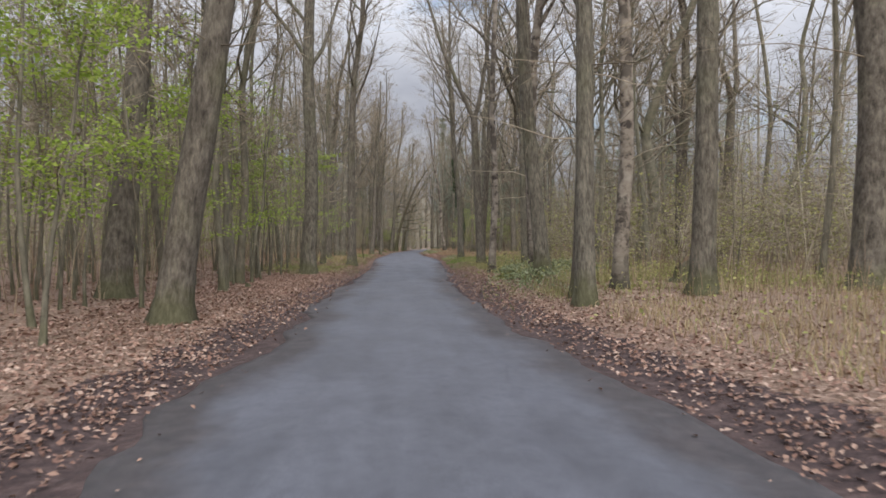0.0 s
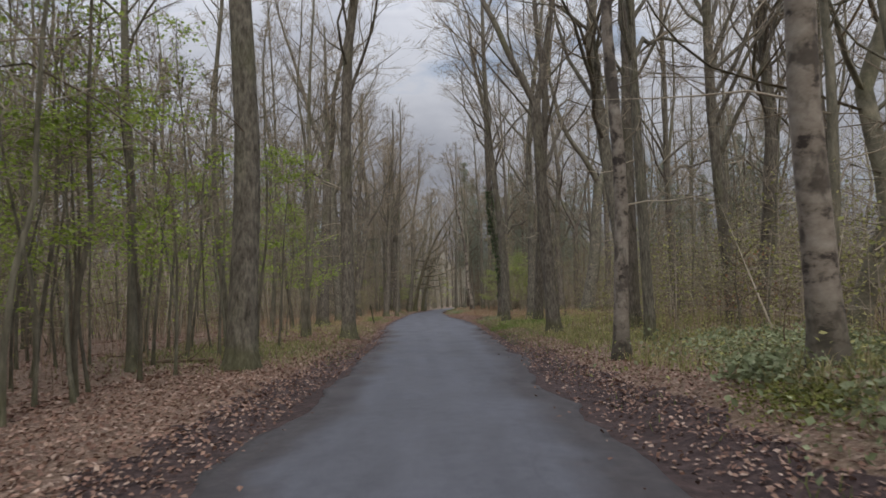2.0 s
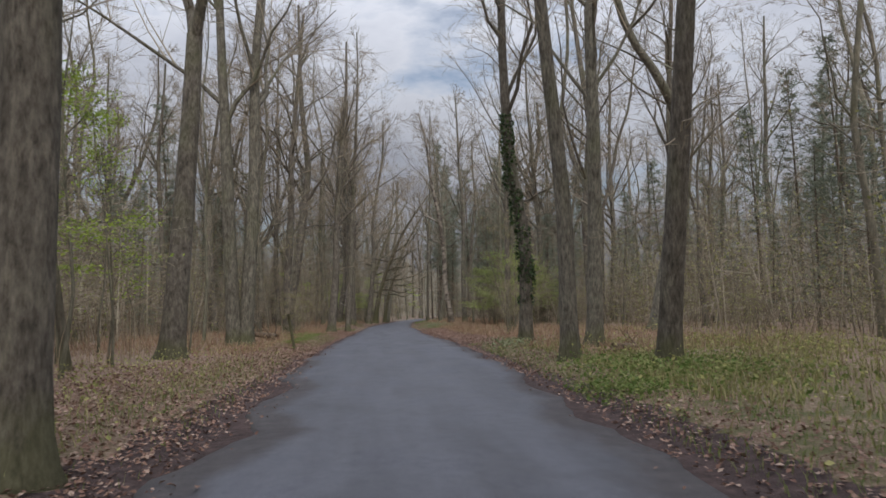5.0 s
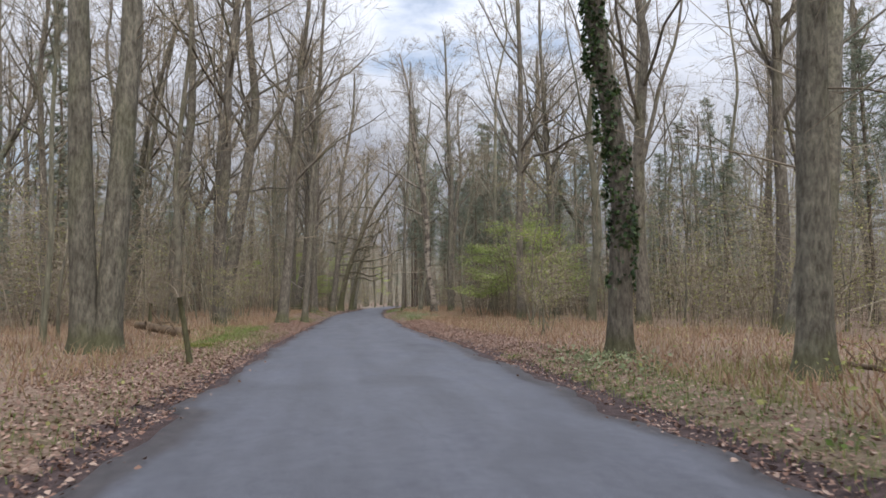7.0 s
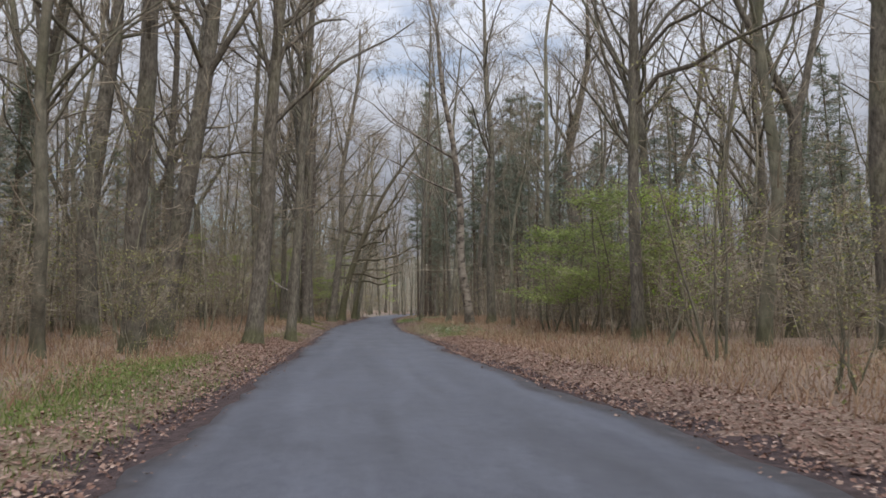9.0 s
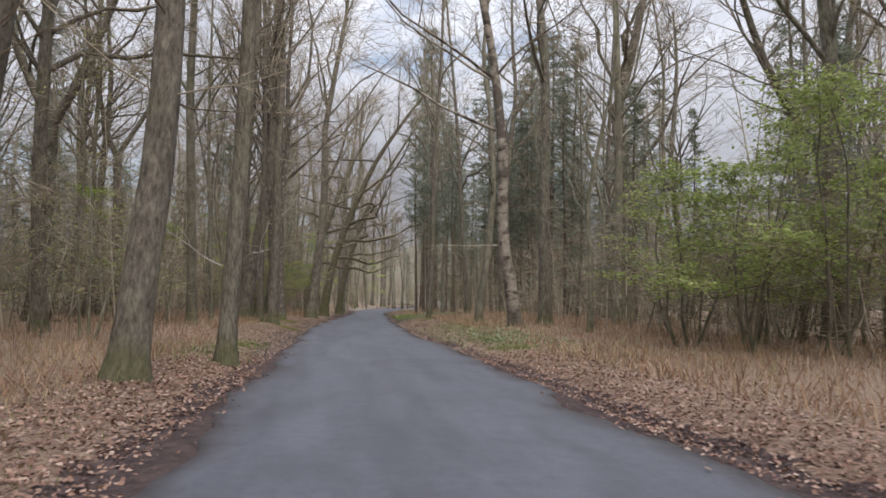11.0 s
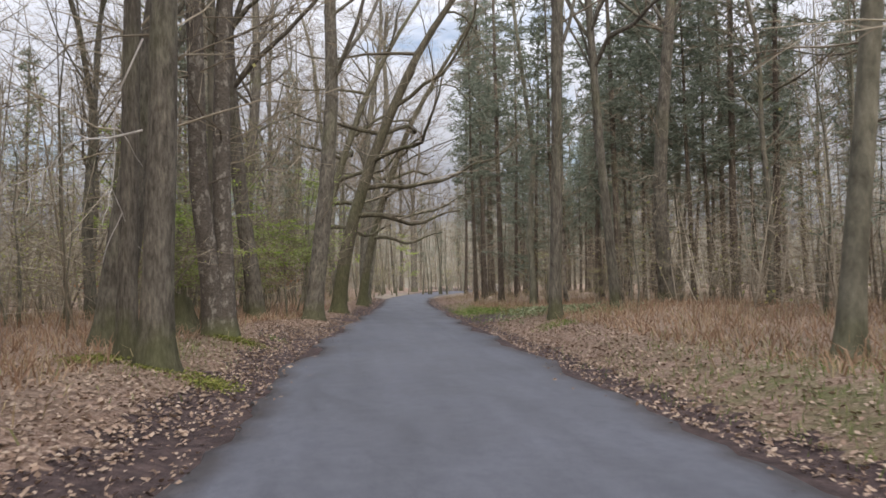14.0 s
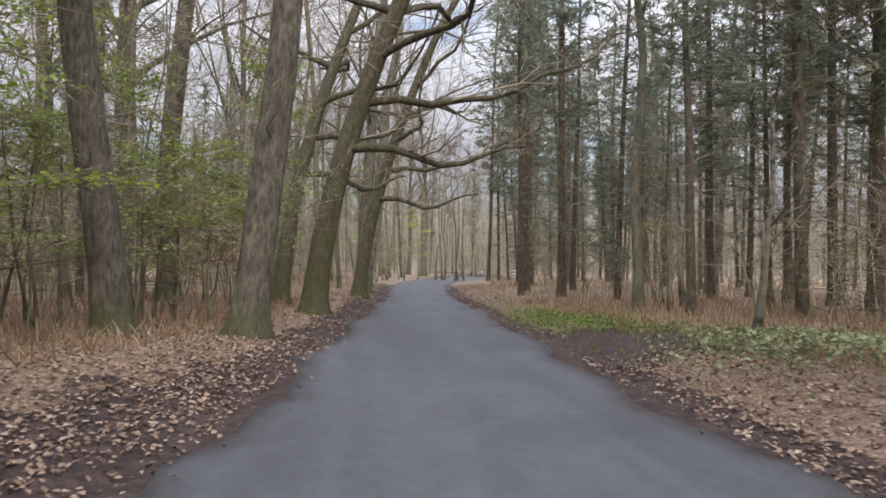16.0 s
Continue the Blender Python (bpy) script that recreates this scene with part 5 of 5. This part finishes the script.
grass(52, 34000, lambda r, n: verge(r, n, 46, 170, 0.7, 14, -1, 1.4), 0.30, 0.013, DRY_GRASS, "dry_grass", "tufts of straw-coloured dry grass", lambda x, y: dryness(x, y) * tuft(x, y))
grass(55, 30000, lambda r, n: verge(r, n, 14, 62, 1.6, 11, 1, 1.1), 0.24, 0.02, MEADOW, "meadow_grass", "olive and straw-coloured rank grass under the trees", lambda x, y: 0.25 + 0.75 * tuft(x, y))
grass(56, 9000, lambda r, n: verge(r, n, 28, 58, 1.2, 6, -1, 1.1), 0.15, 0.018, MEADOW, "meadow_grass", "olive and straw-coloured rank grass under the trees", lambda x, y: greenness(x, y))
grass(53, 90000, lambda r, n: verge(r, n, 10, 150, 0.4, 7, 1, 1.2), 0.13, 0.009, GREEN_GRASS, "green_grass", "short fresh green grass on the verge", lambda x, y: greenness(x, y))
grass(54, 70000, lambda r, n: verge(r, n, 30, 130, 0.4, 6, -1, 1.2), 0.12, 0.009, GREEN_GRASS, "green_grass", "short fresh green grass on the verge", lambda x, y: greenness(x, y))



def lawn(x, y):
    """Small patches of fresh grass by the lane."""
    return np.clip(1.6 * sum(spot(x, y, a, b, c, d) for a, b, c, d in ((5.1, 97.3, 0.6, 0.9), (5.3, 100.6, 0.5, 1.6), (-1.6, 99.4, 0.45, 1.3), (6.4, 132.0, 0.9, 3.0), (5.8, 118.0, 0.5, 0.9), (-0.75, 117.6, 0.3, 0.4), (-3.3, 74.0, 0.7, 4.0), (-3.1, 81.0, 0.6, 2.5), (4.0, 67.2, 0.5, 0.7))) - 0.3, 0, 1)


grass(57, 70000, lambda r, n: verge(r, n, 64, 136, 0.3, 2.8, 1, 1.0), 0.10, 0.012, GREEN_GRASS, "green_grass", "short fresh green grass on the verge", lawn)
grass(58, 46000, lambda r, n: verge(r, n, 66, 120, 0.3, 2.8, -1, 1.0), 0.10, 0.012, GREEN_GRASS, "green_grass", "short fresh green grass on the verge", lawn)
thicket(59, 26000, 0.12, 0.42, lambda r, n: verge(r, n, 56, 140, 1.8, 9, 1, 1.2), "dead_bracken", BRACKEN, 0.022, "rust-brown dead bracken and bramble covering the forest floor", 1.6)
thicket(60, 22000, 0.12, 0.42, lambda r, n: verge(r, n, 60, 140, 2.0, 9, -1, 1.2), "dead_bracken", BRACKEN, 0.022, "rust-brown dead bracken and bramble covering the forest floor", 1.6)


def herb_bed(seed, cx, cy, rx_, ry_, count, size, mat=None, high=0.25):
    rng = np.random.default_rng(seed)
    x, y = cx + rng.normal(0, rx_ * 0.5, count), cy + rng.normal(0, ry_ * 0.5, count)
    left, right = edges(y)
    ok = (np.maximum(left - x, x - right) > 0.35) & ((((x - 5.9) / 1.1) ** 2 + ((y - 126.4) / 1.4) ** 2) > 1)
    x, y = x[ok], y[ok]
    heap = Heap()
    heap.leaves(np.stack([x, y, ground_z(x, y) + rng.uniform(0.03, high, len(x))], 1), size, rng, 0.6, 0.1)
    return tagged(new("ground_herbs", heap.mesh("ground_herbs", mat or HERB, False)), "low patch of green woodland herbs and nettles", "plants", kind="stuff")


herb_bed(61, 7.0, 122.8, 1.3, 2.3, 2600, 0.08)
herb_bed(62, 3.7, 18.7, 0.9, 2.4, 1100, 0.08)
herb_bed(63, 6.2, 26.2, 1.7, 3.4, 2600, 0.085, None, 0.5)
herb_bed(64, 6.0, 50.5, 1.8, 4.0, 2600, 0.08, GREEN_GRASS)
herb_bed(65, -3.4, 78.0, 0.9, 3.0, 1100, 0.05, GREEN_GRASS, 0.22)
plant("bush0", -4.3, 82.4, 0.9, 0.95, 40)
plant("olive2", -4.9, 84.6, 1.0, 0.9, 140)
plant("bush0", -4.6, 87.2, 0.9, 0.8, 260)
herb_bed(66, 5.6, 100.0, 1.2, 4.0, 900, 0.08)
herb_bed(67, 5.2, 63.5, 0.9, 2.4, 500, 0.08)
herb_bed(69, 8.5, 22.2, 5.0, 16.0, 5200, 0.07, OLIVE_LEAF, 0.45)
herb_bed(70, 9.5, 48.0, 5.0, 18.0, 5200, 0.07, OLIVE_LEAF, 0.5)
herb_bed(71, -4.5, 50.0, 2.6, 14.0, 1800, 0.06, OLIVE_LEAF, 0.35)
herb_bed(77, 3.4, 20.6, 0.4, 1.0, 1800, 0.04, MOSS, 0.10)
herb_bed(78, 3.7, 22.2, 0.35, 0.8, 500, 0.09, HERB, 0.25)
herb_bed(79, 4.2, 48.4, 0.9, 1.6, 1500, 0.06, GREEN_GRASS, 0.12)
herb_bed(74, -1.25, 115.4, 0.45, 0.5, 1200, 0.035, MOSS, 0.06)
herb_bed(75, -3.0, 69.6, 0.3, 0.5, 900, 0.035, MOSS, 0.08)
herb_bed(76, -0.95, 110.3, 0.4, 0.5, 1000, 0.035, MOSS, 0.06)
herb_bed(72, -2.5, 110.9, 0.35, 0.5, 1600, 0.035, MOSS, 0.07)
herb_bed(73, -1.7, 110.4, 0.3, 0.4, 500, 0.03, MOSS, 0.06)
herb_bed(68, 6.5, 129.0, 1.4, 4.0, 1600, 0.07, GREEN_GRASS, 0.18)


# ---- small things in the wood ----
def log_thing(name, label, x, y, length, r, turn, tilt=0.0, mat=None, lift=0.0, branchy=0):
    rng = np.random.default_rng(int(abs(x * 31 + y * 17)) + 3)
    root = new(name)
    body = Heap()
    t = np.linspace(-0.5, 0.5, 9)
    path = np.stack([t * length, rng.normal(0, r * 0.35, 9), r * 0.75 + rng.normal(0, r * 0.12, 9)], 1)
    body.tube(path, r * np.linspace(1.05, 0.72, 9) * rng.uniform(0.92, 1.08, 9), 9, cap=True)
    part("log", body, mat or ROT_WOOD, root)
    if branchy:
        for _ in range(branchy):
            stubs = Heap()
            i = rng.integers(1, 8)
            way = np.array([rng.normal(0, 0.5), rng.normal(0, 1), rng.uniform(0.3, 1)])
            pts, rad = limb(rng, path[i], way / np.linalg.norm(way), rng.uniform(0.4, 1.1), r * 0.3, 0.1, 0.2, 5)
            stubs.tube(pts, np.maximum(rad, 0.005), 5)
            part("broken_branch", stubs, mat or ROT_WOOD, root)
    root.matrix_basis = pose(x, y, float(ground_z(x, y)) + lift, 0, tilt, turn)
    return tagged(root, label, "log")


log_thing("fallen_log", "rotten fallen log with splintered end beside the lane", -5.1, 74.6, 2.1, 0.16, 150, -7, lift=0.13, branchy=6)
log_thing("fallen_branch", "fallen mossy branch lying across dead leaves", 5.4, 21.6, 1.8, 0.04, 35, branchy=4)
log_thing("fallen_branch", "fallen mossy branch lying across dead leaves", 4.9, 24.2, 1.2, 0.05, 150, branchy=3)
log_thing("fallen_log", "thin fallen trunk lying deep in the wood", 14.5, 45.2, 5.0, 0.09, 12, branchy=4)
log_thing("fallen_branch", "fallen bare branch among beech leaves", -5.2, 31.2, 1.6, 0.05, 20, branchy=3)
log_thing("fallen_branch", "fallen bare branch among beech leaves", -7.8, 25.2, 2.6, 0.05, 70, branchy=3)
log_thing("fallen_branch", "bare broken branch in dry grass", 8.5, 60.5, 2.2, 0.05, 80, branchy=5)
log_thing("fallen_branch", "bare broken branch in dry grass", 11.0, 55.0, 2.6, 0.06, 20, branchy=5)
log_thing("fallen_log", "dark rotten log on dry grass", 7.2, 57.2, 0.9, 0.13, 30)
log_thing("fallen_branch", "bare broken branch in bramble", -7.5, 106.0, 2.4, 0.05, 40, branchy=5)


def stump(x, y, r, h, label, mat=None):
    """A broken stump with root flare and a splintered rim."""
    rng = np.random.default_rng(int(x * 10 + y) % 1000 + 7)
    root = new("tree_stump")
    body, top = Heap(), Heap()
    k, th = 22, np.linspace(0, 2 * math.pi, 22, endpoint=False)
    ridge = 1 + 0.16 * np.cos(5 * th + rng.uniform(0, 6)) + 0.09 * np.cos(9 * th + rng.uniform(0, 6))
    rim_z = h * (1 + 0.28 * np.sin(th + rng.uniform(0, 6)) + rng.uniform(-0.22, 0.12, k))
    rings = []
    for u, wide in ((-0.25, 2.1), (0.0, 1.85), (0.12, 1.45), (0.3, 1.15), (0.6, 1.0), (0.85, 0.97), (1.0, 0.92)):
        rr_ = r * wide * (1 + (ridge - 1) * (1.3 - 0.6 * max(u, 0))) * rng.uniform(0.95, 1.05, k)
        rings.append(np.stack([np.cos(th) * rr_, np.sin(th) * rr_, u * rim_z if u > 0 else np.full(k, u * 0.5)], 1))
    i = np.arange(k)
    n = (i + 1) % k
    quads = np.concatenate([np.stack([a * k + i, a * k + n, (a + 1) * k + n, (a + 1) * k + i], 1) for a in range(6)])
    body.add(np.concatenate(rings), quads)
    part("wood", body, mat or BARK, root)
    inner = rings[-1] * [0.72, 0.72, 0.82]
    top.add(np.concatenate([rings[-1] * [0.99, 0.99, 1.0], inner, [[0, 0, h * 0.55]]]), [[a, b, b + k, a + k] for a, b in zip(i, n)])
    top.add(np.concatenate([inner, [[0, 0, h * 0.55]]]), [[a, b, k] for a, b in zip(i, n)])
    part("broken_top", top, ROT_WOOD, root)
    root.matrix_basis = pose(x, y, float(ground_z(x, y)))
    return tagged(root, label, "stump")


stump(-2.75, 116.8, 0.36, 0.8, "dark mossy broken tree stump beside an old birch", BARK_MOSSY)
stump(7.6, 17.7, 0.26, 0.55, "dark weathered tree stump among dead leaves")
stump(-4.05, 20, 0.07, 0.12, "small mossy cut stump in dead leaves")
stump(8.8, 58.0, 0.16, 0.35, "small dark rotten stump in dry grass")


def stake(x, y, h, r, lean):
    root = new("wooden_stake")
    body = Heap()
    z = np.linspace(-0.2, h, 7)
    body.tube(np.stack([lean * z, 0.03 * np.sin(z * 3), z], 1), r * np.array([1.15, 1.1, 1.0, 0.98, 0.95, 0.93, 0.9]), 9, cap=True)
    part("stem", body, BARK_MOSSY, root)
    rng = np.random.default_rng(77)
    for a in (0.3, 2.2, 4.0):
        twig_heap = Heap()
        pts, rad = limb(rng, [lean * h * 0.96, 0, h * 0.95], [math.cos(a) * 0.4, math.sin(a) * 0.4, 0.9], 1.1, 0.013, 0.2, 0.2, 5)
        twig_heap.tube(pts, rad, 4)
        part("shoot", twig_heap, TWIG, root)
    root.matrix_basis = pose(x, y, float(ground_z(x, y)))
    return tagged(root, "leaning dead wooden stem cut off short, with thin shoots", "stake")


stake(-2.5, 65.3, 1.3, 0.055, -0.17)
stake(-5.6, 75.2, 1.0, 0.06, 0.05)


def log_pile(x, y, turn):
    rng = np.random.default_rng(8)
    root = new("log_pile")
    for row in range(3):
        for k in range(5 - row):
            bark, cut = Heap(), Heap()
            r, ln = rng.uniform(0.13, 0.18), 1.7 + rng.normal(0, 0.12)
            c = np.array([0, (k - (4 - row) / 2) * 0.34, 0.16 + row * 0.28])
            path = c + np.stack([np.linspace(-0.5, 0.5, 5) * ln, rng.normal(0, 0.015, 5), rng.normal(0, 0.01, 5)], 1)
            bark.tube(path, np.full(5, r), 10)
            log = part("log", bark, PALE_LOG, root)
            for e in (0, -1):
                th = np.linspace(0, 2 * math.pi, 10, endpoint=False)
                cut.add(np.concatenate([np.stack([np.full(10, path[e, 0] + (0.004 if e else -0.004)), path[e, 1] + np.cos(th) * r, path[e, 2] + np.sin(th) * r], 1)]), [list(range(10))])
            part("cut_face", cut, CUT_WOOD, log, "pale sawn end")
    root.matrix_basis = pose(x, y, float(ground_z(x, y)) - 0.02, 0, 0, turn)
    return tagged(root, "low stack of pale sawn birch logs at the clearing", "log pile")


log_pile(17.2, 184.0, 10)


# ---- the wood's far edge ----
def backdrop():
    rng = np.random.default_rng(3)
    n = 5000
    th = np.linspace(0, 2 * math.pi, n, endpoint=False)
    x, y = 20 + 150 * np.cos(th), 90 + 250 * np.sin(th)
    h = 8 + 10 * np.clip(np.sin(th), 0, 1) + np.convolve(rng.normal(0, 14, n + 40), np.ones(41) / 41, "same")[20:-20] + rng.uniform(-2.5, 2.5, n)
    lower = np.stack([x, y, np.full(n, -1.0)], 1)
    upper = np.stack([x * 1.0, y, h], 1)
    i = np.arange(n)
    j = (i + 1) % n
    me = bpy.data.meshes.new("backdrop")
    me.from_pydata(np.concatenate([lower, upper]).tolist(), [], np.stack([i, j, j + n, i + n], 1).tolist())
    m, nt, bsdf = material("hazed_far_forest", 1.0)
    co = nt.nodes.new("ShaderNodeTexCoord").outputs["Object"]
    # distance haze painted in: lighter and greyer than the wood itself
    col = ramp(nt, noise_of(nt, co, 0.55, 6.0, 0.7, (1, 1, 0.12)), (0.3, (0.21, 0.203, 0.165)), (0.7, (0.35, 0.335, 0.28)))
    nt.links.new(col, bsdf.inputs["Base Color"])
    me.materials.append(m)
    return tagged(new("backdrop", me), "edge of the forest far away, coloured a hazy grey-brown", "forest", kind="structure")


backdrop()
